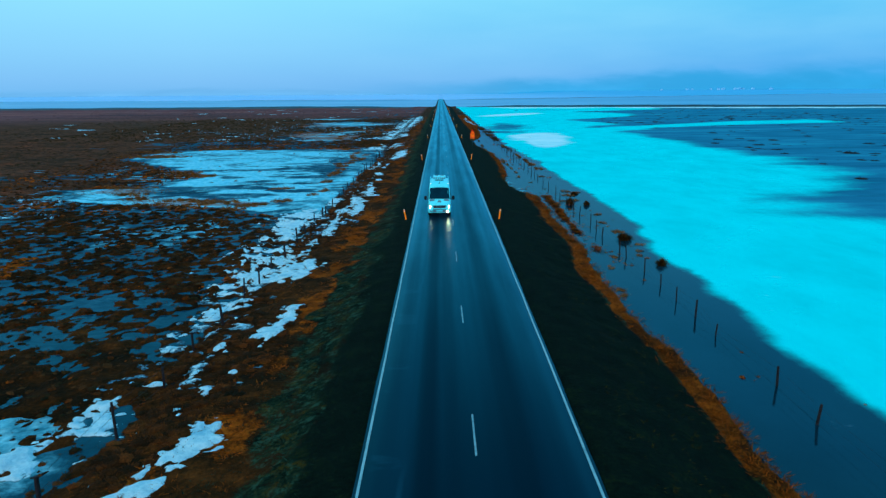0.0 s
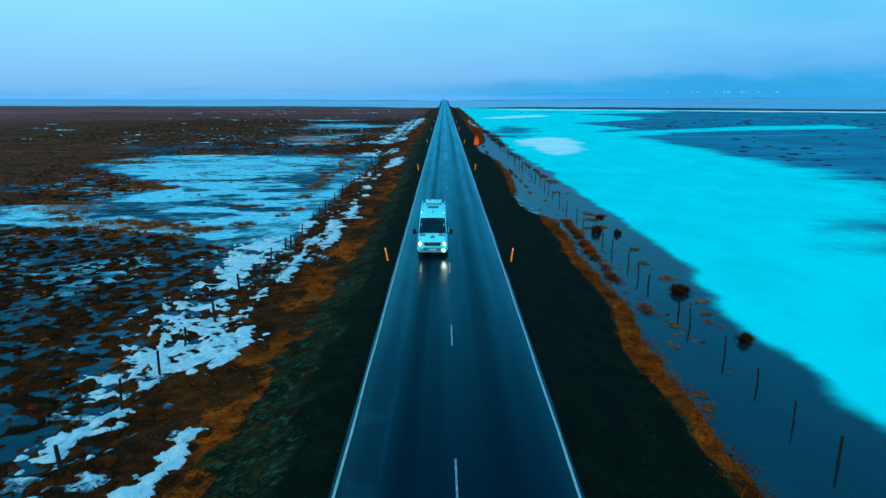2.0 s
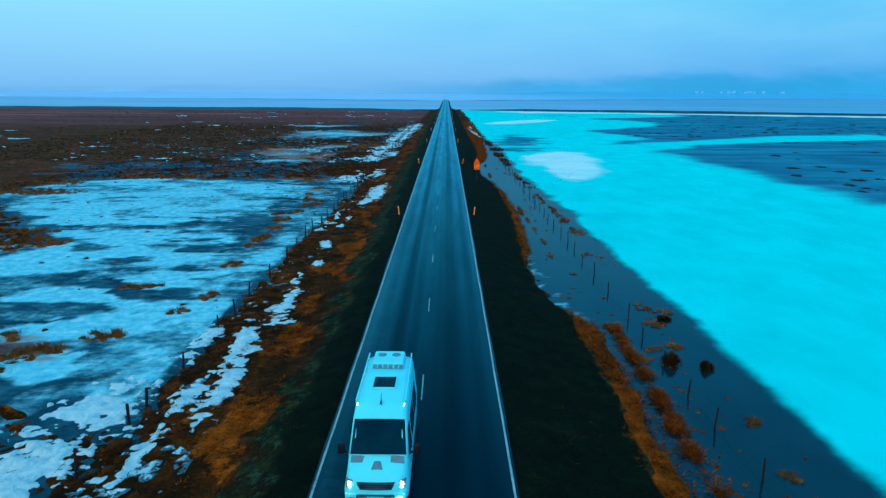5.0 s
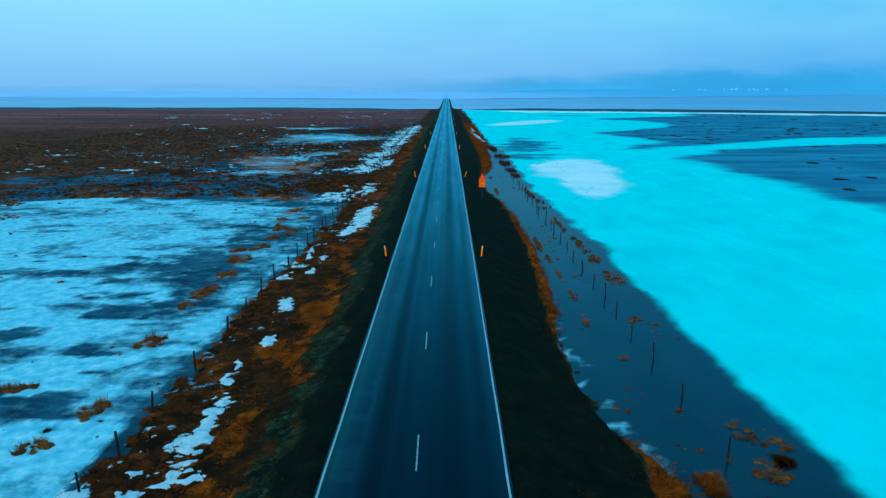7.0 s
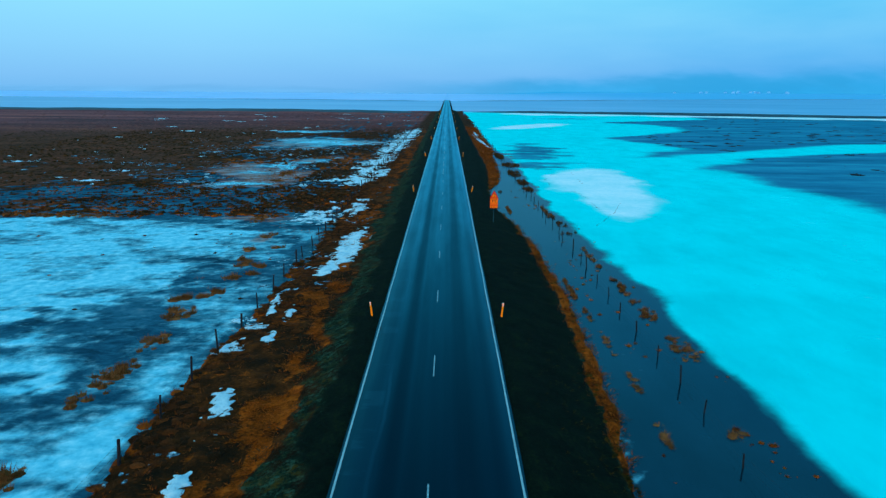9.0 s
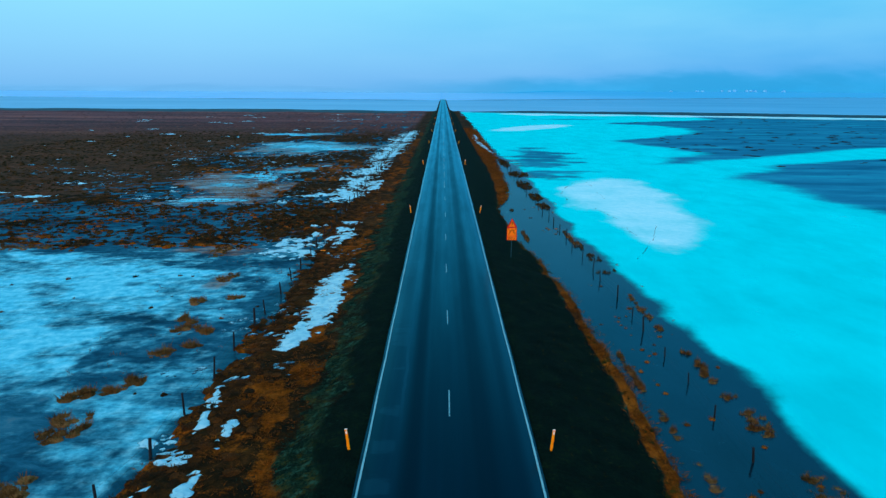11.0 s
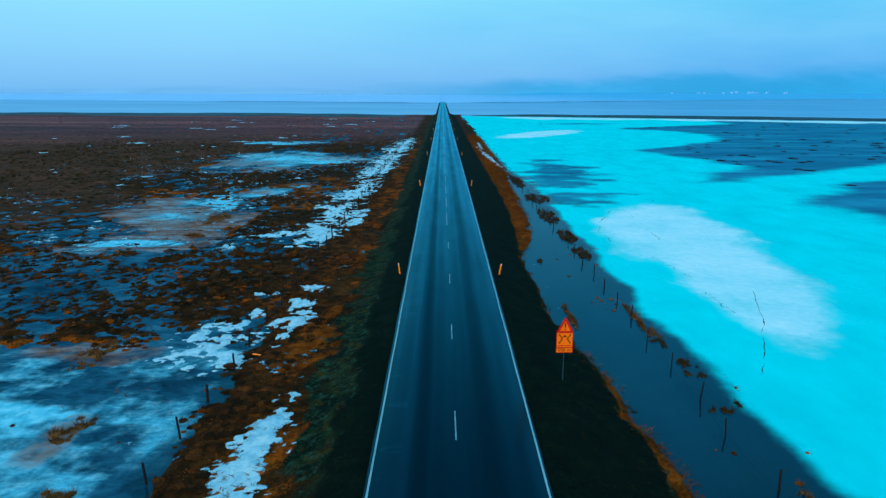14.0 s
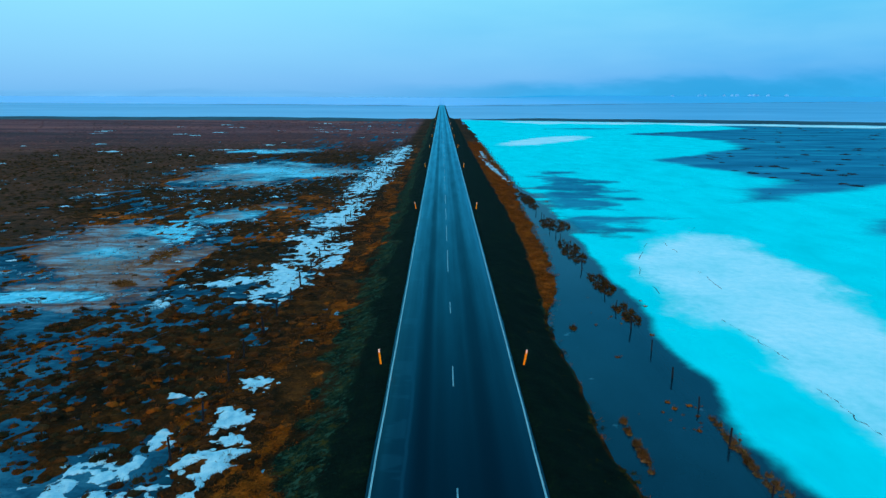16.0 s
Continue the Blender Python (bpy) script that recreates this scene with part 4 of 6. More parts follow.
BLADES = tussock_template(16, 0.5, 1.0, 0.03, 7, 0.0)

# brown tussocks of the west marsh: thick on the raised ground, single clumps in the water


def marsh_keep(x, y):
    pond = np.maximum(pond_west(x, y), pools_north(x, y))
    high = land(x, y) > WATER - 0.02
    return np.where(high, 0.8 - 0.25 * step(-26, -32, x) * step(120, 130, y), (0.42 + 0.53 * step(120, 128, y) + 0.35 * step(54, 48, y)) * step(-0.4, 0.4, fbm(x, y, 2.6, 3, 87))) * np.where(pond > 0.02, 0.02, 1.0) * step(-80, -35, x)


x, y, z = sample(56000, -64, -12.4, -2, 152, marsh_keep)
tan = fbm(x, y, 5, 3, 88) + rng.normal(0, 0.35, len(x)) > 0.35 + 0.35 * (y < 50) + 0.45 * (y > 116)
olive = ~tan & ((y < 54) | (y > 120)) & (rng.uniform(0, 1, len(x)) < 0.55)
for pick, mat, words in ((~tan & ~olive, "heath", "brown sedge tussocks standing in icy water"), (olive, "bog", "dark olive tussocks crowding the wet marsh"), (tan, "straw", "straw-coloured tussocks scattered over the marsh")):
    k = int(pick.sum())
    scatter("marsh_tussocks", TUSSOCK, x[pick], y[pick], np.maximum(z[pick], WATER) - 0.03, (0.15 + 0.5 * rng.uniform(0, 1, k) ** 2) * (1 + 0.12 * step(110, 130, y[pick])) * (1 - 0.28 * step(54, 48, y[pick])), MAT[mat], words, "tussocks")
x, y, z = sample(15000, -110, -12.4, 150, 300, lambda x, y: np.where(land(x, y) > WATER - 0.03, 0.55, 0.2 * step(-0.4, 0.5, fbm(x, y, 4, 3, 87))) * np.where(pools_north(x, y) > 0.02, 0.12, 1.0))
scatter("marsh_tussocks", SPRIG, x, y, np.maximum(z, WATER) - 0.03, rng.uniform(0.3, 0.8, len(x)), MAT["bog"], "brown sedge tussocks far out on the moor", "tussocks")
# thin straw reeds standing in the shallow pools
REED = tussock_template(8, 0.7, 0.7, 0.03, 5, 0.0)
x, y, z = sample(16000, -50, -12.4, 5, 215, lambda x, y: step(-0.1, 0.5, fbm(x, y, 5, 3, 89)) * (0.75 * (pools_north(x, y) > -0.15) + 0.5 * (blob(x, y, -22, 17, 9, 7) > 0) + 0.25 * (blob(x, y, -17.5, 108, 5, 14) > 0)))
scatter("pool_reeds", REED, x, y, np.full(len(x), WATER - 0.02), rng.uniform(0.25, 0.6, len(x)), MAT["straw"], "thin straw reeds standing in shallow frozen pools", "reeds")
x, y, z = sample(26000, -52, -20, 150, 300, lambda x, y: 0.5 * step(-0.25, 0.1, pools_north(x, y)) * step(-0.35, 0.45, fbm(x * 0.6, y, 6, 4, 60) - 0.5 * (np.maximum(blob(x, y, -33, 153.6, 5.5, 1.5), blob(x, y, -32.5, 181, 2.6, 8, 25)) > 0)))
scatter("pool_reeds", REED, x, y, np.full(len(x), WATER - 0.02), rng.uniform(0.2, 0.5, len(x)), MAT["sedge"], "pale tan reeds covering a frosted shallow pool", "reeds")
x, y, z = sample(5200, -46, -16, 48, 68, lambda x, y: step(-0.1, 0.5, np.maximum(blob(x, y, -28, 54.6, 11, 2.6, -14), blob(x, y, -41, 64.0, 6, 2.4)) + 0.7 * fbm(x, y, 2.2, 4, 98)))
scatter("pool_reeds", REED, x, y, np.full(len(x), WATER - 0.02), rng.uniform(0.25, 0.6, len(x)), MAT["sedge"], "tan reeds along the near rim of the frozen pond", "reeds", 0.8)
CLUMP = tussock_template(4, 0.5, 0.9, 0.07, 3, 0.7, 5, 2)
x, y, z = sample(9000, -260, -11.8, 290, 500, lambda x, y: np.where(land(x, y) > WATER - 0.03, 0.55 * step(-280, -60, x), 0.0))
scatter("moor_clumps", CLUMP, x, y, z - 0.03, rng.uniform(0.7, 1.8, len(x)), MAT["hazed_heath"], "dark heather clumps on the distant moor", "heather", 0.45)
x, y, z = sample(14000, -150, -60, 10, 290, lambda x, y: np.where(land(x, y) > WATER - 0.03, 0.55, 0.0))
scatter("moor_clumps", CLUMP, x, y, z - 0.03, rng.uniform(0.3, 0.75, len(x)), MAT["bog"], "dark heather clumps beyond the ponds", "heather", 0.5)
# straw-coloured grass at the rims of the ponds and on the ice
x, y, z = sample(30000, -60, -12, 0, 210, lambda x, y: step(0.06, 0.0, np.abs(np.maximum(pond_west(x, y), pools_north(x, y)) + 0.04)) * step(-0.1, 0.5, fbm(x, y, 6, 3, 81)) * 0.35)
scatter("pond_rim_grass", TUSSOCK, x, y, np.maximum(z, WATER) - 0.02, rng.uniform(0.35, 0.9, len(x)), MAT["straw"], "straw-coloured sedge fringing frozen ponds", "grass")
islands = [(-16.5, 72.0, 0.6, 1.0), (-17.1, 80.6, 0.7, 1.9), (-16.7, 82.6, 0.4, 0.8), (-15.5, 63.6, 0.5, 0.7), (-16.4, 60.4, 0.4, 0.5), (-17.6, 91.6, 0.8, 1.1), (-16.9, 86.4, 0.5, 1.2), (-18.7, 94.8, 0.5, 0.6), (-17.0, 95.2, 0.4, 0.4), (-16.6, 100.0, 0.5, 0.6),
           (-16.8, 104.2, 0.5, 1.0), (-15.4, 103.4, 0.4, 0.4), (-17.7, 105.8, 0.35, 0.5), (-15.4, 101.2, 0.35, 0.3), (-15.7, 110.4, 0.5, 0.4), (-18.1, 109.5, 0.4, 0.5), (-17.8, 115.6, 0.6, 0.9), (-16.5, 96.2, 0.4, 0.5), (-21.4, 124.2, 0.7, 1.6), (-22, 65.5, 0.7, 0.4), (-20.5, 65.8, 0.7, 0.3),
           (-42, 67.3, 3.6, 0.8), (-38.4, 79.6, 3.0, 2.0), (-42, 84, 3, 1.2), (-38.6, 61.5, 1.6, 0.9), (-36.3, 58.2, 1.2, 1.0), (-31, 57, 1.6, 0.8), (-27.5, 55.6, 1.6, 1.6), (-24.6, 55.2, 0.7, 0.9), (-22.0, 53.0, 0.9, 0.8), (-20.9, 54.0, 1.0, 0.8), (-19.0, 56.0, 0.9, 0.7),
           (-22.8, 50.8, 1.0, 0.7), (-29, 52.5, 1.4, 0.8), (-33, 54, 1.6, 0.7), (-57, 110, 6, 2.0), (-62, 119, 6, 2), (-45, 125.5, 6, 0.8), (-28.4, 167, 0.9, 3.0), (-28, 157.5, 1.0, 0.7), (-27, 195, 2.0, 1.6)]
px, py = [], []
for cx, cy, rx, ry in islands:
    k = int(22 * rx * ry) + 10
    a, r = rng.uniform(0, 2 * math.pi, k), 1.35 * rng.uniform(0, 1, k) ** 0.7
    px += list(cx + rx * r * np.cos(a))
    py += list(cy + ry * r * np.sin(a))
px, py = np.array(px), np.array(py)
scatter("pond_sedge", SEDGE, px, py, np.full(len(px), WATER - 0.02), 0.26 + 0.5 * rng.uniform(0, 1, len(px)) ** 1.5, MAT["sedge"], "orange sedge clumps frozen into the pond", "grass", 1.2)
# verge grass beside the road
x, y, z = sample(28000, -12.6, -6.2, -4, 260, lambda x, y: step(-0.4, 0.7, -x - green_end(y) + 0.8 * fbm(x, y, 1.6, 5, 62)) * (0.85 - 0.75 * step(8.6, 11.4, -x + 1.2 * fbm(x, y, 4, 3, 86))) * (0.12 + 0.88 * step(-0.30, 0.50, fbm(x * 1.5, y * 0.7, 1.7, 5, 69))))
scatter("verge_grass", BLADES, x, y, z - 0.02, rng.uniform(0.3, 0.7, len(x)), MAT["straw"], "flattened orange-brown winter grass on the verge", "grass", 0.45)
x, y, z = sample(5500, -12.8, -8.6, -4, 200, lambda x, y: step(-0.3, 0.3, fbm(x, y, 3.5, 3, 82) + 0.6 * step(9, 11, -x) - 0.2) * 0.9)
scatter("verge_heath", TUSSOCK, x, y, z - 0.03, rng.uniform(0.35, 0.8, len(x)), MAT["heath"], "dark brown heath along the fence line", "heath", 0.6)
x, y, z = sample(20000, -8.6, -4.3, -4, 230, lambda x, y: (0.1 + 0.9 * step(-0.25, 0.7, fbm(x * 1.2, y * 0.8, 0.9, 5, 63))) * (0.25 + 0.65 * step(4.8, 6.4, -x + 0.6 * fbm(x, y, 3, 2, 83))) * step(0.9, -0.3, -x - green_end(y) - 0.9 * fbm(x, y, 1.6, 5, 62)))
scatter("mossy_verge", BLADES, x, y, z - 0.02, rng.uniform(0.25, 0.55, len(x)), MAT["moss"], "dull green moss and grass on the road bank", "grass", 0.4)
x, y, z = sample(14000, 4.3, 9.0, -4, 200, lambda x, y: 0.4 * step(-0.25, 0.7, fbm(x * 1.2, y * 0.8, 0.9, 5, 63)) * step(4.2, 6.0, x) * step(0.0, -0.5, x - east_bank(y)))
scatter("mossy_verge", BLADES, x, y, z - 0.02, rng.uniform(0.15, 0.4, len(x)), MAT["olive"], "sparse olive grass on the gravel bank", "grass", 0.4)
x, y, z = sample(700, 4.8, 8.6, -4, 120, lambda x, y: 0.8 * step(0.0, -0.4, x - east_bank(y)))
scatter("olive_wisps", BLADES, x, y, z - 0.02, rng.uniform(0.12, 0.4, len(x)), MAT["olive"], "single olive wisps on the gravel bank", "grass", 0.5)
# east fringe
x, y, z = sample(30000, 6.6, 13.0, -4, 330, lambda x, y: step(-0.25, 0.0, x - east_bank(y)) * step(0.35, 0.0, x - east_bank(y) - east_grass(y)) * (0.12 + 0.88 * step(0.1, 0.45, east_grass(y))))
scatter("fringe_grass", BLADES, x, y, np.maximum(z, WATER) - 0.02, rng.uniform(0.3, 0.75, len(x)), MAT["straw"], "orange grass fringe at the foot of the bank", "grass", 0.6)
x, y, z = sample(9000, 10.5, 12.4, 24, 62, lambda x, y: np.where(land(x, y) > WATER, 0.9, 0.0))
scatter("fringe_grass", BLADES, x, y, z - 0.02, rng.uniform(0.3, 0.7, len(x)), MAT["straw"], "orange grass beyond the narrow ditch", "grass", 0.6)
x, y, z = sample(14000, 8.4, 15.6, -2, 210, lambda x, y: step(0.30, 0.75, fbm(x, y, 2.0, 4, 84) + 0.25 * step(55, 62, y) * step(118, 105, y)) * 0.16)
scatter("reed_tufts", SPRIG, x, y, np.full(len(x), WATER - 0.02), 0.08 + 0.32 * rng.uniform(0, 1, len(x)) ** 2, MAT["straw"], "small reed tufts frozen into thin ice", "reeds")
fringe_islands = [(14.2, 98.6, .25, .7), (13.95, 97.3, .2, .4), (14.2, 96.5, .25, .3), (14.2, 94.8, .45, .4), (14.0, 100.3, .25, .2), (13.8, 104.4, .15, .5), (13.8, 106.6, .2, .6), (13.7, 108.2, .2, .8), (13.8, 110.2, .15, .7), (13.3, 117.6, .5, .3), (14.5, 118.2, .15, .3), (13.7, 122.6, .5, 1.6), (13.2, 127.5, .35, 2.2), (13.0, 131.0, .18, 3.4), (14.3, 92.1, .6, 1.2), (14.5, 86.0, .7, 2.2), (14.3, 61.9, .5, 1.0), (14.0, 58.9, .7, .8),
                  (8.5, 131.2, .14, 2.8), (8.6, 146.7, .3, .3), (13.2, 150, 0.7, 2.5), (13.2, 158, 0.9, 3.5), (13, 170, 1.2, 5), (13.6, 184, 1.8, 4), (12.8, 203, 1.0, 8), (14.3, 38.3, 0.6, 0.5), (12.8, 54.5, 0.5, 0.6), (15.4, 60.8, 0.5, 0.5), (14.0, 55.0, 0.4, 0.5), (11.7, 58.5, 0.2, 0.5), (11.7, 53.1, 0.3, 0.6), (14.4, 46.4, 0.4, 0.3), (14.0, 42.4, 0.25, 0.4), (14.8, 33.6, 0.3, 0.3), (14.1, 31.5, 0.3, 0.25), (13.7, 30.0, 0.15, 0.15), (9.9, 20.4, 0.2, 0.3), (10.0, 21.5, 0.15, 0.2), (11.7, 29.6, 0.2, 0.3), (10.7, 26.5, 0.12, 0.15), (13.5, 76, 0.4, 0.5), (11.2, 70, 0.4, 0.4), (10.05, 98, 0.10, 2.6), (10.2, 92, 0.12, 1.6), (10.3, 87, 0.12, 2.2), (10.4, 81, 0.12, 2.0), (10.2, 76, 0.12, 1.2)]
px, py = [], []
for cx, cy, rx, ry in fringe_islands:
    k = int((26 if cy < 112 else 18) * rx * ry) + (5 if ry < 2.5 else 30)
    a, r = rng.uniform(0, 2 * math.pi, k), np.sqrt(rng.uniform(0, 1, k))
    px += list(cx + rx * r * np.cos(a))
    py += list(cy + ry * r * np.sin(a))
px, py = np.array(px), np.array(py)
for pick, mat, blades, tall, words in ((py < 91, "sedge", SEDGE, 0.75, "orange sedge mats frozen in beside the fence"), ((py >= 91) & (py < 112) | (py > 127) & (py < 136), "sedge", UPRIGHT, 1.1, "orange sedge growing round the flooded fence"), ((py >= 112) & (py <= 127) | (py >= 136), "shrub", UPRIGHT, 1.1, "brown upright sedge along the flooded fence")):
    scatter("fence_sedge", blades, px[pick], py[pick], np.full(int(pick.sum()), WATER - 0.02), rng.uniform(0.2, 0.52, int(pick.sum())), MAT[mat], words, "grass", tall)
x, y, z = sample(5000, 10.6, 14.6, 25.5, 62, lambda x, y: step(0.0, 0.5, fbm(x, y, 1.1, 4, 96)) * (0.10 + 0.42 * step(13.2, 11.6, x - 0.03 * (y - 30))))
scatter("reed_tufts", TUSSOCK, x, y, np.full(len(x), WATER - 0.03), 0.10 + 0.28 * rng.uniform(0, 1, len(x)) ** 2, MAT["straw"], "low straw tufts scattered through the shallow ditch", "reeds", 0.7)
x, y, z = sample(7000, 6.4, 10.2, 57, 156, lambda x, y: step(-0.45, -0.1, x - east_bank(y)) * step(0.75, 0.1, x - east_bank(y)) * step(-0.1, 0.4, fbm(x, y, 1.4, 4, 100)) * 0.8)
scatter("edge_tufts", SEDGE, x, y, np.maximum(z, WATER) - 0.02, rng.uniform(0.1, 0.34, len(x)), MAT["olive"], "olive and straw tufts along the ragged water's edge", "grass", 0.8)
# dark hummocks on the far flats
x, y, z = sample(2600, 42, 200, 60, 460, lambda x, y: 0.16 + 0.4 * step(190, 220, y) * step(340, 300, y) + 0.6 * step(0.2, 0.6, fbm(x, y, 30, 3, 85)))
clear = ice_masks(x, y)[0] < 0.3
x, y = x[clear], y[clear]
scatter("ice_hummocks", TUSSOCK, x, y, np.full(len(x), WATER - 0.05), 0.6 + 3.0 * rng.uniform(0, 1, len(x)) ** 2.2, MAT["hummock"], "dark grassy hummocks standing out of clear ice", "hummocks", 0.3)


def shrub(cx, cy, r, h, label, twigs=700):
    """A low bare bush: many thin twigs spreading from the ground."""
    g = np.random.default_rng(int(cx * 10 + cy))
    verts, tris = [], []
    for _ in range(twigs):
        a, out = g.uniform(0, 2 * math.pi), math.sqrt(g.uniform(0, 1)) * g.uniform(0.75, 1.15)
        ragged = 1 + 0.25 * math.sin(3 * a + cx) + 0.15 * math.sin(7 * a)
        o = Vector((0.55 * r * out * math.cos(a), 0.55 * r * out * math.sin(a), -0.05))
        tip = Vector((r * ragged * out * math.cos(a), r * ragged * out * math.sin(a), h * (1.05 - 0.75 * out * out) * g.uniform(0.55, 1.1)))
        mid = o.lerp(tip, 0.55) + Vector((0, 0, 0.10 * h))
        w = Vector((-math.sin(a), math.cos(a), 0)) * 0.02
        s = len(verts)
        verts += [o - w, o + w, mid - w, mid + w, tip]
        tris += [(s, s + 1, s + 3), (s, s + 3, s + 2), (s + 2, s + 3, s + 4)]
    ob = mesh_object("bush", [tuple(v) for v in verts], tris, MAT["shrub"])
    ob.location = (cx, cy, WATER)
    return tagged(ob, label, "bush", "bushes by the fence")


shrub(14.0, 35.2, 0.75, 0.62, "dark leafless bush beside the flooded fence")
shrub(12.95, 52.6, 0.55, 0.75, "tall dark bush grown round fence posts")
shrub(14.4, 27.3, 0.55, 0.6, "thin leafless bush in the flooded strip", 170)
shrub(14.6, 52.0, 0.4, 0.5, "small brown bush on thin ice")
shrub(14.8, 59.5, 0.5, 0.32, "bare brown bush in the flooded strip")

# ---- snow patches ----


SNOW = []


def snow_patch(blobs, x0, x1, y0, y1, seed, cell=0.10, wobble=0.8, size=1.5):
    """Old snow lying over the ground: it ends where it thins to nothing."""
    xs, ys = np.arange(x0, x1, cell), np.arange(y0, y1, cell * 1.4)
    x, y = np.meshgrid(xs, ys)
    cover = rough_blobs(x, y, blobs, wobble, size, seed) + 0.9 * wobble * fbm(x, y, 0.5, 3, seed + 7) + 0.6 * wobble * fbm(x * 0.7, y * 1.3, 0.27, 2, seed + 4) + 0.7 * wobble * fbm(x * 0.8, y * 1.3, 1.1, 3, seed + 9) + 0.10
    base = np.maximum(land(x, y), WATER)
    z = base - 0.05 + 0.13 * np.clip(cover, -0.4, 0.9) + 0.03 * step(0, 0.3, cover)
    faces = grid_faces(len(xs), len(ys))
    keep = (cover.ravel()[faces] > -0.05).any(axis=1)
    faces = faces[keep]
    used, inv = np.unique(faces, return_inverse=True)
    v = np.stack([x, y, z], -1).reshape(-1, 3)[used]
    SNOW.append((v, inv.reshape(-1, 4), cover.ravel()[used], True))


snow_patch([(-13.5, 5.6, 1.0, 1.6, 0), (-15.2, 3, 1.0, 0.8), (-13.2, 8.7, 0.6, 0.3), (-11.5, 8.0, 0.3, 0.4)], -18, -11, -1, 12, 101)
snow_patch([(-9.5, 3.6, 0.6, 1.3, -15), (-10.2, 1.2, 0.6, 0.7), (-10.9, 6.2, 0.4, 0.4), (-10.5, 7.6, 0.3, 0.5)], -12, -8, -3, 9, 102)
snow_patch([(-9.3, 15.6, 0.45, 1.9, -8), (-9.1, 17.6, 0.45, 0.7), (-9.7, 11.6, 0.25, 0.3), (-11.3, 12.3, 0.3, 0.4), (-11.6, 10.0, 0.2, 0.4), (-9.9, 9.6, 0.2, 0.25), (-13.9, 12.4, 0.6, 0.35)], -15.5, -8.2, 8.8, 20, 103, 0.09)
snow_patch([(-13.4, 18.3, 0.55, 2.1, -15), (-12.1, 16.8, 0.25, 0.3), (-13.7, 21.4, 0.8, 0.6), (-13.0, 23.2, 1.5, 0.9), (-13.3, 25.6, 1.6, 1.8, -10), (-13.7, 28.6, 1.2, 2.0), (-14.6, 31.4, 1.2, 1.5), (-13.5, 32.9, 0.8, 0.7), (-11.2, 24.4, 0.8, 1.1)], -18, -9.5, 14, 35, 104, 0.09, 1.15, 1.2)
snow_patch([(-10.0, 25.5, 0.35, 1.8), (-10.4, 27.8, 0.6, 0.7), (-11.1, 29.8, 0.35, 1.0), (-9.2, 27.4, 0.25, 0.4)], -12, -8.5, 22.5, 33, 115, 0.09, 0.9, 1.0)
snow_patch([(-11.4, 34.5, 0.35, 1.7), (-10.8, 38.5, 0.45, 2.4), (-10.85, 43, 0.35, 2.6), (-10.9, 47.5, 0.35, 2.6), (-9.5, 45, 0.35, 1.4), (-9.6, 49, 0.5, 2.6)], -13, -8, 31, 53, 105, 0.10)
snow_patch([(-14.2, 36.6, 1.1, 1.7), (-14.2, 39.6, 1.1, 2.0), (-14.0, 43.5, 1.5, 2.6), (-13.8, 47.2, 1.5, 2.2)], -19, -11, 33, 53, 106, 0.10, 1.0)
snow_patch([(-10.4, 55.5, 0.6, 3.6, 4), (-9.6, 61, 0.5, 2.2), (-12.8, 56, 0.7, 2.8)], -14, -8.5, 50, 65, 107, 0.10)
snow_patch([(-9.4, 59.4, 0.8, 1.6), (-10.0, 63.6, 0.5, 1.4), (-10.0, 67, 0.35, 0.9), (-10.0, 77.8, 0.5, 1.3), (-9.5, 71.3, 0.35, 0.9)], -12, -8, 57, 82, 108, 0.10)
snow_patch([(-11.6, 88.8, 0.75, 1.3), (-11.3, 91.5, 0.3, 1.4), (-11.6, 94.2, 0.35, 1.5, 5), (-9.8, 91.0, 0.35, 1.3), (-10.0, 86.7, 0.4, 1.0), (-11.8, 85.6, 0.7, 1.0), (-13.2, 90.3, 0.5, 0.6)], -14, -8.6, 83, 97, 118, 0.09, 0.6)
snow_patch([(-9.2, 102.5, 0.8, 3.0, -4), (-8.65, 107.5, 1.25, 4.6, 2), (-8.7, 113.5, 1.25, 4.6, -3)], -12, -6.6, 96, 121, 109, 0.10, 0.30)
snow_patch([(-14.8, 125.6, 1.6, 2.6, -8), (-14.8, 129.0, 1.3, 1.4), (-16.3, 128.5, 0.9, 1.0), (-13.9, 131.6, 0.5, 0.9), (-13.0, 123.6, 0.8, 1.2), (-14.7, 136.2, 1.5, 0.25)], -18, -11.5, 121, 138, 110, 0.10, 0.7)
snow_patch([(-10.5, 129.6, 1.0, 2.4, -4), (-11.6, 129.6, 0.5, 1.0), (-10.9, 133.2, 0.7, 1.6), (-10.7, 136.8, 0.8, 1.3, -8)], -13.5, -8, 124, 140, 111, 0.10, 0.75)
snow_patch([(-14.6, 160, 2.1, 6, -2), (-14.4, 172, 2.2, 9, -2), (-13.9, 190, 2.2, 12, -3)], -18.5, -10.6, 152, 206, 112, 0.2, 0.65, 2.2)
snow_patch([(-11.4, 166, 1.0, 6, -4)], -13, -9.8, 158, 176, 113, 0.2)
snow_patch([(-13.6, 215, 2.4, 14, -3), (-13.2, 240, 2.6, 16, -3), (-12.8, 268, 2.7, 18, -3), (-12.0, 294, 2.0, 14, -3)], -18, -8.4, 200, 312, 114, 0.3, 0.65, 2.6)


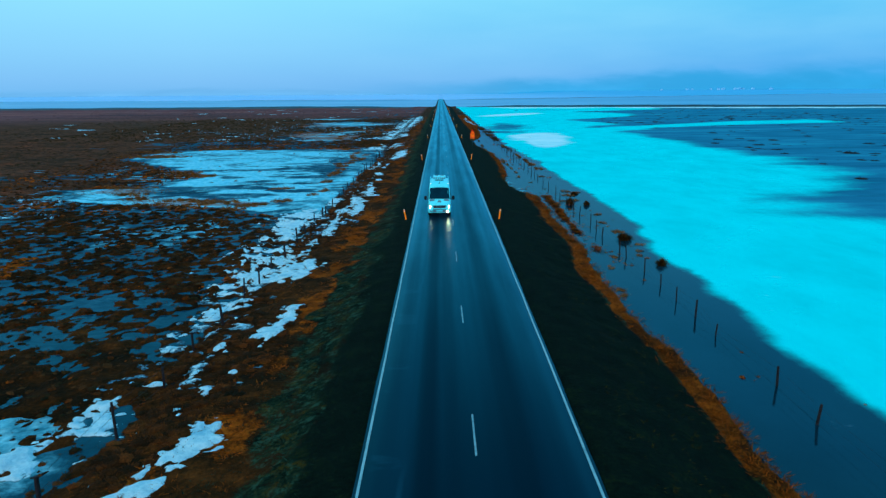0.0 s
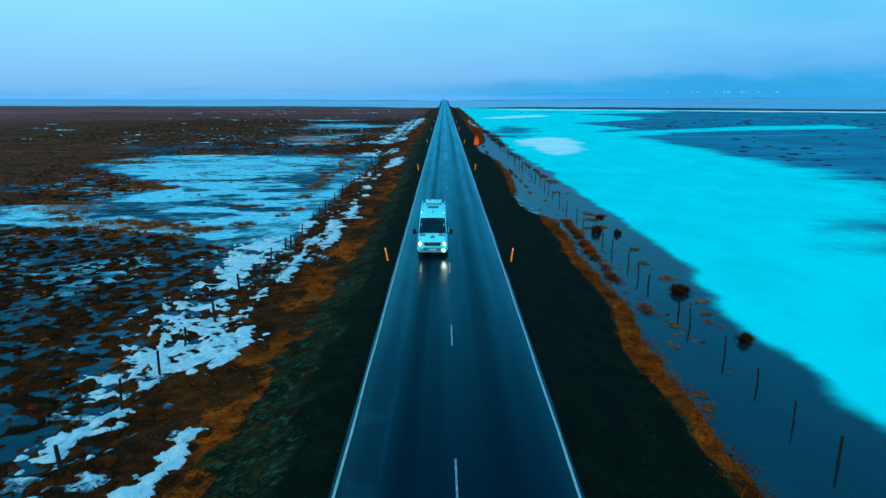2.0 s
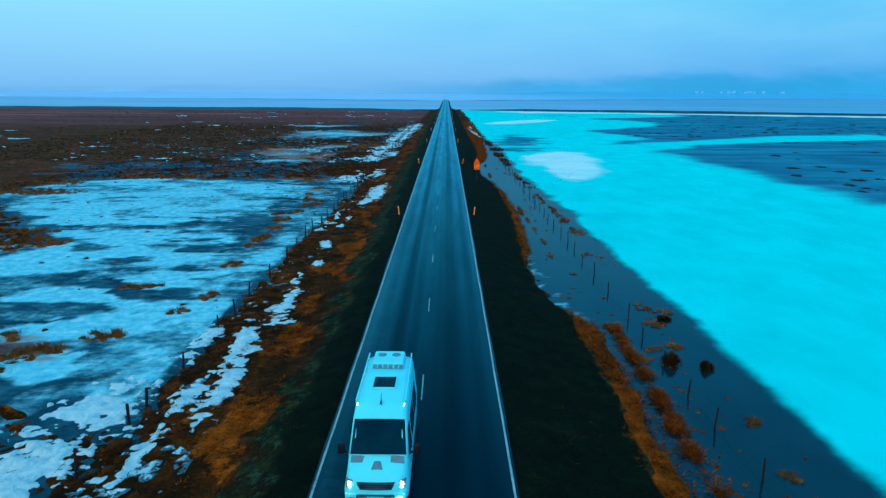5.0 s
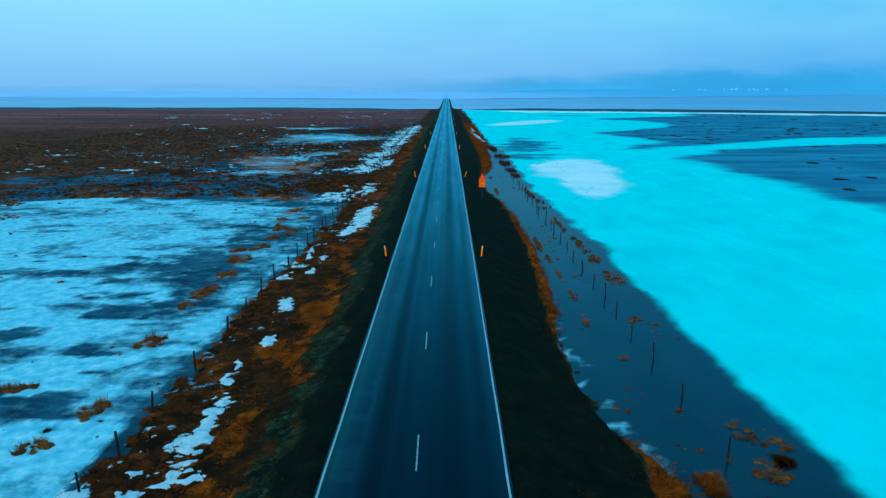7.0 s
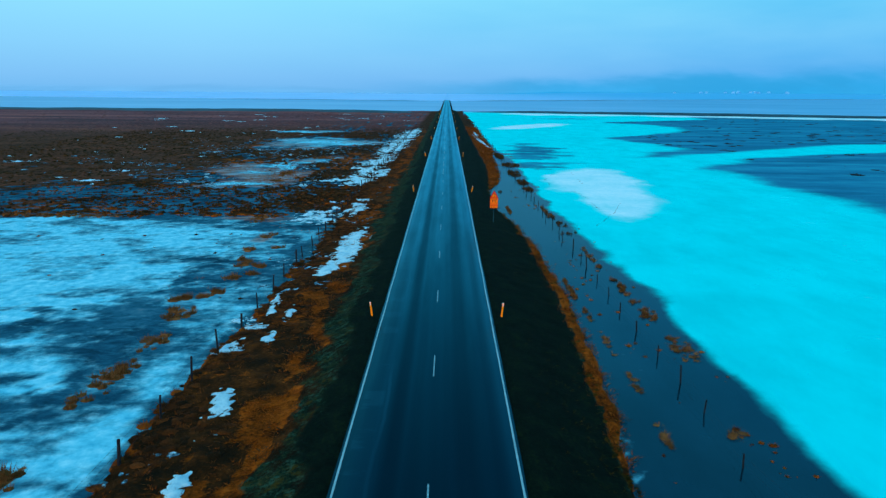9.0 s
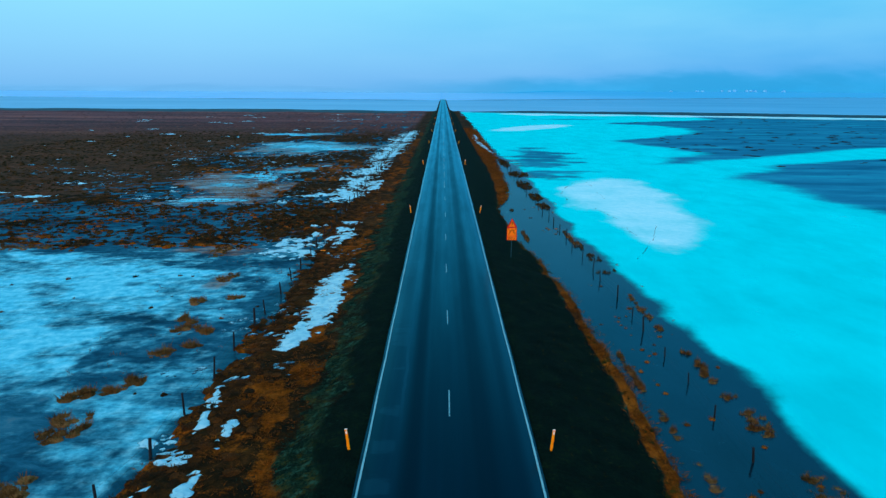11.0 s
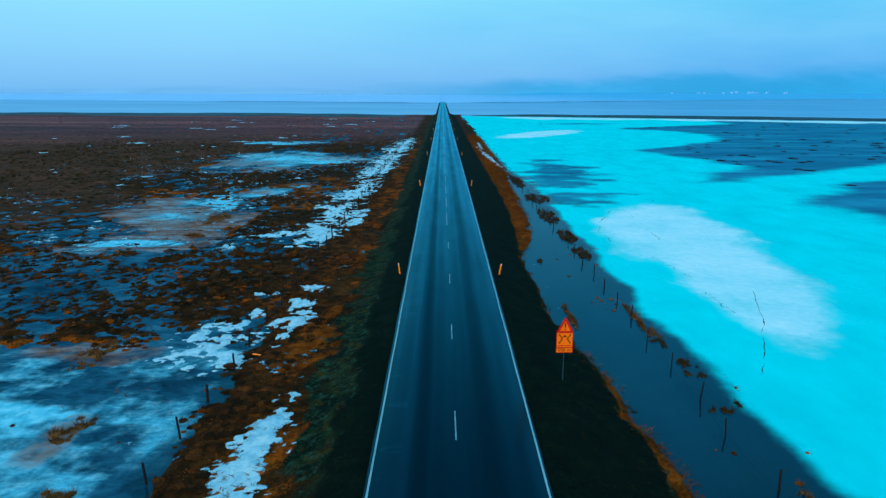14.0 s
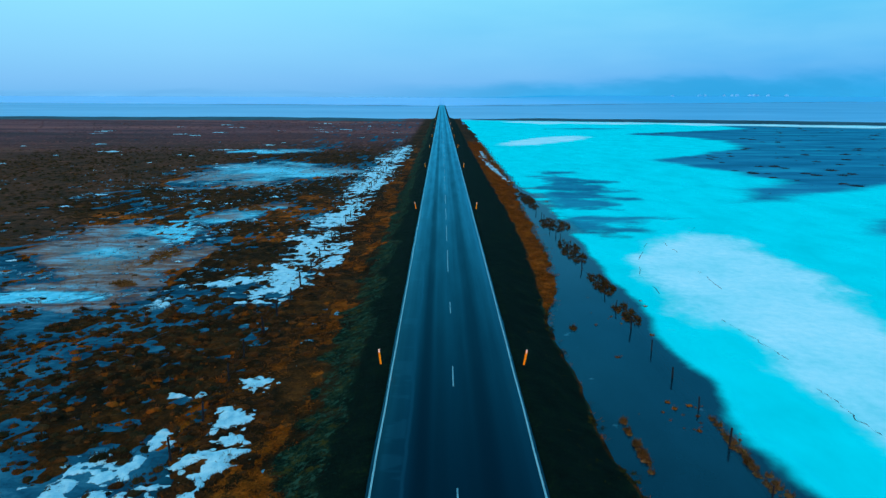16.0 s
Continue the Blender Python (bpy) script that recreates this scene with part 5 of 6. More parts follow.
def snow_lace(x0, x1, y0, y1, seed, bias, band, cell=0.11):
    """Scattered crumbs of snow between grass, thickest along a band."""
    xs, ys = np.arange(x0, x1, cell), np.arange(y0, y1, cell * 1.27)
    x, y = np.meshgrid(xs, ys)
    cover = 0.8 * fbm(x * 0.8, y, 1.5, 3, seed) + 0.7 * fbm(x, y, 0.55, 3, seed + 7) + 0.55 * fbm(x * 0.8, y * 1.3, 0.3, 2, seed + 5) + 0.5 * fbm(x, y, 7, 2, seed + 3) - bias - 0.9 * np.abs((x - band) / (x1 - x0))
    z = np.maximum(land(x, y), WATER) + 0.015 + 0.12 * np.clip(cover, -0.5, 0.7)
    faces = grid_faces(len(xs), len(ys))
    faces = faces[(cover.ravel()[faces] > -0.12).any(axis=1)]
    used, inv = np.unique(faces, return_inverse=True)
    SNOW.append((np.stack([x, y, z], -1).reshape(-1, 3)[used], inv.reshape(-1, 4), 0.6 * cover.ravel()[used] - 0.02, False))


snow_lace(-15, -8.5, 8, 20, 120, 0.60, -12.5)
snow_lace(-13.4, -8.5, 20, 74, 121, 0.72, -11.5)
snow_lace(-16, -8.0, 96, 150, 122, 1.0, -11.0)
snow_lace(-84, -16, 150, 250, 124, 0.92, -30.0, 0.22)
snow_lace(-62, -30, 20, 60, 125, 0.95, -46.0, 0.18)
for k in range(46):
    fx, fy = rng.uniform(-150, -16), rng.uniform(140, 470)
    fl = rng.uniform(0.4, 1.5) * (1 + fy / 500)
    snow_patch([(fx, fy, fl * 1.5, fl * 0.6, rng.uniform(-20, 20))], fx - 2 * fl, fx + 2 * fl, fy - fl, fy + fl, 200 + k, 0.3 * (1 + fy / 250), 0.7, 2.5)
for k in range(34):
    fx, fy = rng.uniform(-110, -36), rng.uniform(150, 275)
    fl = rng.uniform(0.3, 0.7)
    snow_patch([(fx, fy, fl * 1.6, fl * 0.6, rng.uniform(-20, 20))], fx - 2 * fl, fx + 2 * fl, fy - fl, fy + fl, 300 + k, 0.25, 0.7, 1.5)
snow_patch([(10.2, 252, 0.35, 14, 2), (11.2, 240, 0.35, 14, 2), (10.6, 281, 0.4, 10)], 8.8, 13, 224, 294, 116, 0.25)



def split_pieces(v, f):
    """The connected pieces of a mesh, as lists of faces."""
    root = np.arange(len(v))
    for _ in range(400):
        low = root[f].min(axis=1)
        nxt = root.copy()
        np.minimum.at(nxt, f.ravel(), np.repeat(low, f.shape[1]))
        nxt = nxt[nxt]
        if (nxt == root).all():
            break
        root = nxt
    owner = root[f[:, 0]]
    return [f[owner == o] for o in np.unique(owner)]


crumbs, shift = [], 0
for v, f, d, is_patch in SNOW:
    if not is_patch:
        crumbs.append((v, f + shift, d))
        shift += len(v)
        continue
    for piece in split_pieces(v, f):
        used, inv = np.unique(piece, return_inverse=True)
        pv, pf = v[used], inv.reshape(-1, 4)
        size = np.ptp(pv[:, 0]) * np.ptp(pv[:, 1])
        if size > 1.2:
            patch = tagged(mesh_object("snow_patch", pv, pf, MAT["snow"], True), "ragged patch of old snow on brown winter grass", "snow patch", "snow patches along the verge")
            attribute(patch, "depth", d[used])
        else:
            crumbs.append((pv, pf + shift, d[used]))
            shift += len(pv)
crumb = tagged(mesh_object("snow_crumbs", np.concatenate([c[0] for c in crumbs]), np.concatenate([c[1] for c in crumbs]), MAT["snow"], True), "scattered crumbs of old snow among grass", "snow", kind="stuff")
attribute(crumb, "depth", np.concatenate([c[2] for c in crumbs]))

# cracks across the snowy ice
crack_lines = [[(22.1, 173.7), (19.3, 167.3), (17.6, 161), (17.3, 155)], [(24.0, 173.8), (23.8, 169.3)], [(23.3, 162), (23.2, 160), (22.9, 156.3)], [(19.8, 149), (20.1, 146.5), (20.5, 144.1), (20.8, 141.4)],
               [(20.3, 137.3), (20.5, 135.9), (20.3, 133.8), (20.6, 132.1)], [(28.9, 179.3), (30.9, 182.7)], [(24.4, 137.7), (21.5, 130.1), (19.3, 125.4), (17.3, 121.5)]]
for line in crack_lines:
    pts = np.array(line)
    s = np.linspace(0, len(pts) - 1, 50)
    cx, cy = np.interp(s, range(len(pts)), pts[:, 0]), np.interp(s, range(len(pts)), pts[:, 1])
    cx, cy = cx + 0.16 * fbm(s * 3, s * 0 + pts[0, 0], 1.0, 4, 91), cy + 0.1 * fbm(s * 3, s * 0 + pts[0, 1], 1.0, 3, 92)
    w = np.clip(0.006 + 0.03 * fbm(s * 4, s * 0 + 3, 1.0, 3, int(pts[0, 1])), 0.001, 0.055)
    v = np.concatenate([np.stack([cx - w, cy, np.full(50, WATER + 0.006)], -1), np.stack([cx + w, cy, np.full(50, WATER + 0.006)], -1)])
    tagged(mesh_object("ice_crack", v, grid_faces(50, 2), MAT["wood"]), "thin dark crack across snowy ice", "crack", "cracks in the ice", "structure")

# ---- fences ----


def fence(name, xline, ys, seed, tall, label, thick=1.0):
    g = random.Random(seed)
    root = new(name)
    root.location = (xline, ys[0], WATER)
    tagged(root, label, "fence")
    tops = []
    kinds = []
    for r in (0.045, 0.056, 0.040):
        bm = tube_bm(r, r * 0.85, 1.0, n=7)
        for v in bm.verts:
            v.co.x += 0.012 * math.sin(v.co.z * 5 + r * 90)
        me = bpy.data.meshes.new("post")
        bm.to_mesh(me)
        bm.free()
        me.materials.append(MAT["wood"])
        kinds.append(me)
    for yy in ys:
        ob = new("post", kinds[g.randrange(3)])
        ob.parent = root
        x = xline + g.uniform(-0.14, 0.14)
        base = max(float(land(np.array([x]), np.array([yy]))[0]), WATER - 0.3) - 0.1
        h = tall * g.uniform(0.8, 1.12)
        rx, ry = g.uniform(-5, 5), g.uniform(-5, 5)
        ob.matrix_basis = pose(x - xline, yy - ys[0], base - WATER, rx, ry, g.uniform(0, 90)) @ Matrix.Diagonal((thick, thick, h, 1))
        tops.append((x - xline + math.sin(radians(ry)) * h, yy - ys[0] - math.sin(radians(rx)) * h, base - WATER + h))
    for level in (0.35, 0.62, 0.9):
        verts, faces = [], []
        for i, (tx, ty, tz) in enumerate(tops):
            for dx, dz in ((-0.004, -0.003), (0.004, -0.003), (0.0, 0.004)):
                verts.append((tx * level + dx, ty, tz - (1 - level) * tall + dz))
            if i:
                a, b = 3 * (i - 1), 3 * i
                faces += [(a, a + 1, b + 1, b), (a + 1, a + 2, b + 2, b + 1), (a + 2, a, b, b + 2)]
        mesh_object("wire", verts, faces, MAT["wire"], False, root)
    return root


def fence_ys(known, start, end, pitch, seed):
    """Posts at the known places, and at an uneven pitch between them."""
    g = random.Random(seed)
    ys, v = [], start
    known = sorted(known)
    for k in known + [end]:
        n = max(1, round((k - v) / pitch))
        ys += [v + (k - v) * i / n + (g.uniform(-0.35, 0.35) if i else 0) for i in range(n)]
        v = k
    return ys + [end]


fence("fence", 12.7, fence_ys([5.1, 8.3, 13.9, 16.7, 19.3, 25.5, 29.6, 31.3, 36.8, 38.8, 42.1, 59.8, 65.2, 69.8, 73.6, 78.2, 81.4, 96.3, 99.8, 103.9, 106.9, 110.9, 131.4, 134.9, 138.7, 142.8, 146.8], -4, 330, 3.9, 11), 11, 1.25, "old wooden post and wire fence standing in ice")
fence("fence", -12.5, fence_ys([4.5, 19.8, 23.2, 25.9, 34.3, 38.1, 45.7, 47.4, 51.5, 57.2, 59.9, 63.3, 68.1, 73.2, 77.1, 100.4, 104.1, 106.9, 111.3, 114.8, 118.4, 156.8, 165.1, 175.7], -4, 330, 3.9, 12), 12, 1.35, "weathered wooden post and wire fence along snowy verge", 1.35)


# ---- roadside markers ----
FALLEN = (-11.8, 124.0)


def marker_post():
    root = new("marker_post")
    bm = box_bm(0.11, 0.05, 0.94, (0, 0, 0.445), 0.012, taper=0.94)
    part("post", bm, MAT["orange"], root)
    part("reflector", box_bm(0.06, 0.012, 0.13, (0, -0.029, 0.79), 0.004), MAT["reflector"], root, "small white reflector")
    part("cap", box_bm(0.112, 0.052, 0.02, (0, 0, 0.918), 0.005), MAT["reflector"], root, "pale worn top")
    return tagged(root, "orange plastic marker post leaning on the road bank", "marker post", "roadside marker posts")


first = marker_post()
first_done = False
for k, yy in enumerate(np.arange(-12.6, 500, 50)):
    for sx in (-1, 1):
        x = sx * 3.92
        lean = sx * (8.0 + 3.0 * math.sin(k * 2.3 + sx))
        zz = float(land(np.array([x]), np.array([float(yy)]))[0]) - 0.06
        m = pose(x, yy, zz, -3, lean, 0)
        if not first_done:
            first.matrix_basis = m
            first_done = True
        else:
            copy_thing(first, m)


# ---- a marker knocked off its stand ----
fallen = new("fallen_marker")
part("post", box_bm(0.11, 0.05, 0.62, (0, 0, 0.31), 0.012), MAT["orange"], fallen)
part("reflector", box_bm(0.06, 0.012, 0.10, (0, -0.029, 0.5), 0.004), MAT["reflector"], fallen, "small white reflector")
fallen.matrix_basis = pose(FALLEN[0], FALLEN[1], float(land(np.array([FALLEN[0]]), np.array([FALLEN[1]]))[0]) + 0.12, 84, 0, 60)
tagged(fallen, "broken orange marker post lying in the grass", "marker post")

# ---- warning sign ----


def sign_text(body, size, at, parent, mat):
    cu = bpy.data.curves.new("lettering", "FONT")
    cu.body, cu.size, cu.align_x, cu.align_y, cu.extrude = body, size, "CENTER", "CENTER", 0.001
    ob = new("lettering", cu)
    me = bpy.data.meshes.new_from_object(ob)
    bpy.data.objects.remove(ob)
    me.materials.append(mat)
    t = new("lettering", me)
    t.parent = parent
    t.matrix_basis = pose(*at, 90, 0, 0)
    return t


def warning_sign():
    root = new("road_sign")
    part("pole", tube_bm(0.025, 0.025, 3.5, (0, 0.045, -0.25), 10), MAT["steel"], root, "thin galvanised steel pole")
    W2, TOP, MID, LOW, FOOT = 0.43, 3.05, 2.19, 1.29, 0.99
    tri = part("triangle_plate", prism_bm([(-W2, MID), (W2, MID), (W2, MID + 0.03), (0.03, TOP), (-0.03, TOP), (-W2, MID + 0.03)], 0.012), MAT["red"], root, "red bordered warning triangle")
    part("triangle_face", prism_bm([(-W2 + 0.155, MID + 0.09), (W2 - 0.155, MID + 0.09), (0, TOP - 0.2)], 0.006, (0, -0.014, 0)), MAT["yellow"], tri, "yellow triangle field")
    part("exclamation_mark", merge(prism_bm([(-0.018, 2.44), (0.018, 2.44), (0.042, 2.74), (-0.042, 2.74)], 0.004, (0, -0.022, 0)), prism_bm([(-0.030, 2.32), (0.030, 2.32), (0.030, 2.385), (-0.030, 2.385)], 0.004, (0, -0.022, 0))), MAT["black"], tri, "black exclamation mark")
    plate = part("symbol_plate", prism_bm([(-W2, LOW), (W2, LOW), (W2, MID - 0.01), (-W2, MID - 0.01)], 0.012), MAT["red"], root, "yellow plate with narrowing road symbol")
    part("plate_face", prism_bm([(-W2 + 0.035, LOW + 0.03), (W2 - 0.035, LOW + 0.03), (W2 - 0.035, MID - 0.035), (-W2 + 0.035, MID - 0.035)], 0.006, (0, -0.014, 0)), MAT["yellow"], plate)
    for s in (-1, 1):
        c = [(0.29, 2.10), (0.27, 2.02), (0.17, 1.92), (0.145, 1.83), (0.165, 1.74), (0.26, 1.63), (0.28, 1.54)]
        a = [(s * (u + 0.03), v) for u, v in c] + [(s * (u - 0.03), v) for u, v in c[::-1]]
        part("road_edge_symbol", prism_bm(a, 0.004, (0, -0.022, 0)), MAT["black"], plate, "black curved road edge")
    lift = 0.03
    car = merge(prism_bm([(-0.085, 1.90), (0.085, 1.90), (0.085, 1.95), (-0.085, 1.95)], 0.004, (0, -0.022, 0)), prism_bm([(-0.06, 1.95), (0.06, 1.95), (0.045, 1.995), (-0.045, 1.995)], 0.004, (0, -0.022, 0)),
                prism_bm([(-0.08, 1.875), (-0.05, 1.875), (-0.05, 1.90), (-0.08, 1.90)], 0.004, (0, -0.022, 0)), prism_bm([(0.05, 1.875), (0.08, 1.875), (0.08, 1.90), (0.05, 1.90)], 0.004, (0, -0.022, 0)))
    bmesh.ops.translate(car, verts=car.verts[:], vec=(0, 0, lift))
    part("car_symbol", car, MAT["black"], plate, "small dark car symbol")
    for x0, x1 in ((-0.34, -0.02), (0.04, 0.34)):
        part("text_bar", prism_bm([(x0, 1.385), (x1, 1.385), (x1, 1.435), (x0, 1.435)], 0.003, (0, -0.022, 0)), MAT["red"], plate, "dull red bar of small writing")
    low = part("distance_plate", prism_bm([(-W2, FOOT), (W2, FOOT), (W2, LOW - 0.012), (-W2, LOW - 0.012)], 0.012), MAT["red"], root, "yellow distance plate")
    part("plate_face", prism_bm([(-W2 + 0.028, FOOT + 0.025), (W2 - 0.028, FOOT + 0.025), (W2 - 0.028, LOW - 0.035), (-W2 + 0.028, LOW - 0.035)], 0.006, (0, -0.014, 0)), MAT["yellow"], low)
    sign_text("500 m", 0.27, (0, -0.022, 1.14), low, MAT["black"])
    for zz in (1.15, 1.75, 2.4):
        part("bracket", box_bm(0.12, 0.03, 0.035, (0, 0.02, zz), 0.004), MAT["steel"], root, "steel clamp")
    # hung a little higher and closer together on the pole
    hang = Matrix.Translation((0, 0, 0.62)) @ Matrix.Diagonal((1, 1, 0.915, 1))
    for piece in root.children_recursive:
        if piece.name.startswith("pole"):
            continue
        if piece.name.startswith("lettering"):
            piece.matrix_basis = hang @ piece.matrix_basis
        else:
            piece.data.transform(hang)
    root.matrix_basis = pose(5.65, 119.05, float(land(np.array([5.65]), np.array([119.05]))[0]), 0, 0, 2)
    return tagged(root, "yellow and red narrow bridge warning sign on a pole", "road sign")


warning_sign()


# ---- van ----


def loft(stations, n_half=9):
    """A closed body through cross sections: (y, z_low, z_top, half width low, half width top, roundness)."""
    bm = bmesh.new()
    rings = []
    for y, zl, zt, wl, wt, r in stations:
        pts = [(wl * 0.92, zl), (wl, zl + 0.08), (wl * 1.005, zl + 0.38 * (zt - zl)), (wt + (wl - wt) * 0.45, zl + 0.68 * (zt - zl)), (wt, zt - r * 1.25), (wt - r * 0.28, zt - r * 0.5), (wt - r, zt - r * 0.10), (wt * 0.5, zt + 0.015)]
        ring = [bm.verts.new((x, y, z)) for x, z in pts] + [bm.verts.new((0, y, zt + 0.025))] + [bm.verts.new((-x, y, z)) for x, z in pts[::-1]]
        rings.append(ring)
    for a, b in zip(rings, rings[1:]):
        k = len(a)
        for i in range(k):
            j = (i + 1) % k
            bm.faces.new((a[i], a[j], b[j], b[i]))
    bm.faces.new(rings[0])
    bm.faces.new(rings[-1][::-1])
    for f in bm.faces:
        f.smooth = True
    return bm


def quad_plate(corners, normal_push=0.012, cuts=4):
    """A thin slightly bowed sheet between four corners."""
    bm = bmesh.new()
    a, b, c, d = [Vector(p) for p in corners]
    grid = []
    for i in range(cuts + 1):
        u = i / cuts
        row = []
        for j in range(cuts + 1):
            v = j / cuts
            row.append(bm.verts.new(a.lerp(b, u).lerp(d.lerp(c, u), v)))
        grid.append(row)
    n = (b - a).cross(d - a).normalized()
    for i in range(cuts):
        for j in range(cuts):
            bm.faces.new((grid[i][j], grid[i + 1][j], grid[i + 1][j + 1], grid[i][j + 1]))
    for i, row in enumerate(grid):
        for j, v in enumerate(row):
            v.co += n * (normal_push * (1 + 2.2 * (1 - (2 * i / cuts - 1) ** 2)))
    geom = bmesh.ops.extrude_face_region(bm, geom=bm.faces[:])
    for e in geom["geom"]:
        if isinstance(e, bmesh.types.BMVert):
            e.co -= n * 0.03
    return bm


def wheel(parent, x, y):
    s = 1 if x > 0 else -1
    bm = bmesh.new()
    prof = [(0.20, -0.10), (0.32, -0.115), (0.355, -0.08), (0.36, 0.0), (0.355, 0.08), (0.32, 0.115), (0.20, 0.10)]
    n = 24
    rings = []
    for i in range(n):
        a = 2 * math.pi * i / n
        rings.append([bm.verts.new((w, r * math.cos(a), r * math.sin(a))) for r, w in prof])
    for i in range(n):
        p, q = rings[i], rings[(i + 1) % n]
        for k in range(len(prof)):
            m = (k + 1) % len(prof)
            bm.faces.new((p[k], p[m], q[m], q[k]))
    bm.transform(pose(x, y, 0.36))
    tyre = part("wheel", bm, MAT["rubber"], parent, "black rubber tyre")
    part("rim", tube_bm(0.21, 0.19, 0.06, (x + s * 0.05, y, 0.36), 16, (0, 90 * s, 0)), MAT["van_grey"], tyre, "grey steel rim")


def van(x, y):
    root = new("van")
    st = [(-0.02, 0.40, 0.74, 0.80, 0.70, 0.10), (0.05, 0.36, 0.98, 0.92, 0.80, 0.14), (0.25, 0.34, 1.10, 0.985, 0.88, 0.14), (0.62, 0.34, 1.24, 1.0, 0.92, 0.14), (0.82, 0.34, 1.36, 1.0, 0.93, 0.14),
          (1.18, 0.34, 1.88, 1.0, 0.91, 0.16), (1.52, 0.34, 2.34, 1.0, 0.88, 0.18), (1.72, 0.34, 2.48, 1.0, 0.87, 0.18), (2.2, 0.34, 2.60, 1.0, 0.87, 0.18), (3.4, 0.34, 2.64, 1.0, 0.87, 0.18), (5.3, 0.34, 2.64, 1.0, 0.87, 0.18),
          (5.82, 0.36, 2.60, 0.99, 0.86, 0.18), (5.92, 0.42, 2.45, 0.95, 0.83, 0.16)]
    body = part("body", loft(st), MAT["van"], root, "white painted van body")
    part("windscreen", quad_plate([(-0.88, 0.90, 1.40), (0.88, 0.90, 1.40), (0.80, 1.54, 2.27), (-0.80, 1.54, 2.27)], 0.035), MAT["glass"], root, "dark tinted windscreen")
    for s in (-1, 1):
        corners = [(s * 1.0, 1.05, 1.32), (s * 1.0, 1.95, 1.32), (s * 0.915, 1.95, 2.02), (s * 0.925, 1.45, 2.02)]
        part("side_window", quad_plate(corners if s > 0 else corners[::-1], 0.006, 2), MAT["glass"], root, "dark side window")
        for y0, y1 in ((2.2, 3.5), (3.65, 4.95)):
            c = [(s * 1.0, y0, 1.35), (s * 1.0, y1, 1.35), (s * 0.912, y1, 2.02), (s * 0.912, y0, 2.02)]
            part("side_window", quad_plate(c if s > 0 else c[::-1], 0.006, 2), MAT["glass"], root, "dark side window")
        lampc = [(s * 0.62, 0.055, 0.76), (s * 0.90, 0.12, 0.76), (s * 0.925, 0.24, 1.04), (s * 0.72, 0.10, 1.02)]
        part("headlight_housing", quad_plate(lampc if s > 0 else lampc[::-1], 0.015, 2), MAT["van_grey"], root, "grey glazed headlight housing")
        part("headlight", box_bm(0.085, 0.06, 0.17, (s * 0.79, 0.085, 0.88), 0.022, (-14, s * 10, s * 22)), MAT["lamp"], root, "bright lit headlight")
        part("fog_lamp", box_bm(0.15, 0.05, 0.13, (s * 0.72, -0.095, 0.50), 0.018), MAT["van_grey"] if s < 0 else MAT["lamp"], root, "lit fog lamp" if s > 0 else "unlit fog lamp")
        arm = part("mirror", box_bm(0.22, 0.16, 0.34, (s * 1.20, 1.12, 1.48), 0.05), MAT["van_black"], root, "black door mirror")
        part("mirror_arm", box_bm(0.14, 0.08, 0.06, (s * 1.06, 1.14, 1.36), 0.02), MAT["van_black"], arm)
        part("hood_vent", quad_plate([(s * 0.62 - 0.22, 0.66, 1.275), (s * 0.62 + 0.22, 0.66, 1.25), (s * 0.62 + 0.20, 0.84, 1.375), (s * 0.62 - 0.22, 0.84, 1.40)], 0.012, 2), MAT["van_grey"], root, "grey vent beside the windscreen")
        part("roof_rail", merge(box_bm(0.05, 3.9, 0.05, (s * 0.80, 3.85, 2.73), 0.015), *[box_bm(0.05, 0.08, 0.12, (s * 0.80, yy, 2.66), 0.01) for yy in (2.0, 3.2, 4.4, 5.6)]), MAT["van"], root, "white roof rail")
        part("roof_marker_lamp", box_bm(0.04, 0.16, 0.05, (s * 0.76, 1.93, 2.60), 0.012), MAT["marker_lamp"], root, "small lit roof marker lamp")
        part("wiper", box_bm(0.62, 0.02, 0.02, (s * 0.30, 0.90, 1.455), 0.004, (48, s * 6, 0)), MAT["van_black"], root, "black wiper")
        part("tail_lamp", box_bm(0.08, 0.06, 0.5, (s * 0.88, 5.90, 1.15), 0.015), MAT["red"], root, "red tail lamp")
        for yy in (0.98, 4.55):
            wheel(root, s * 0.86, yy)
        part("sill", box_bm(0.06, 2.7, 0.18, (s * 0.97, 2.75, 0.38), 0.02), MAT["van_black"], root, "black side sill")
    part("grille", quad_plate([(-0.52, 0.025, 0.76), (0.52, 0.025, 0.76), (0.58, 0.075, 0.98), (-0.58, 0.075, 0.98)], 0.03, 3), MAT["van_dark"], root, "dark grey front grille")
    for zz in (0.80, 0.86, 0.92):
        part("grille_bar", box_bm(0.98, 0.03, 0.018, (0, -0.035 + 0.1 * (zz - 0.8), zz), 0.004), MAT["van_black"], root)
    bump = part("bumper", box_bm(1.86, 0.24, 0.30, (0, 0.02, 0.51), 0.07), MAT["van"], root, "white front bumper")
    part("bumper_intake", box_bm(1.02, 0.05, 0.17, (0, -0.09, 0.52), 0.015), MAT["van_grey"], bump, "grey lower intake")
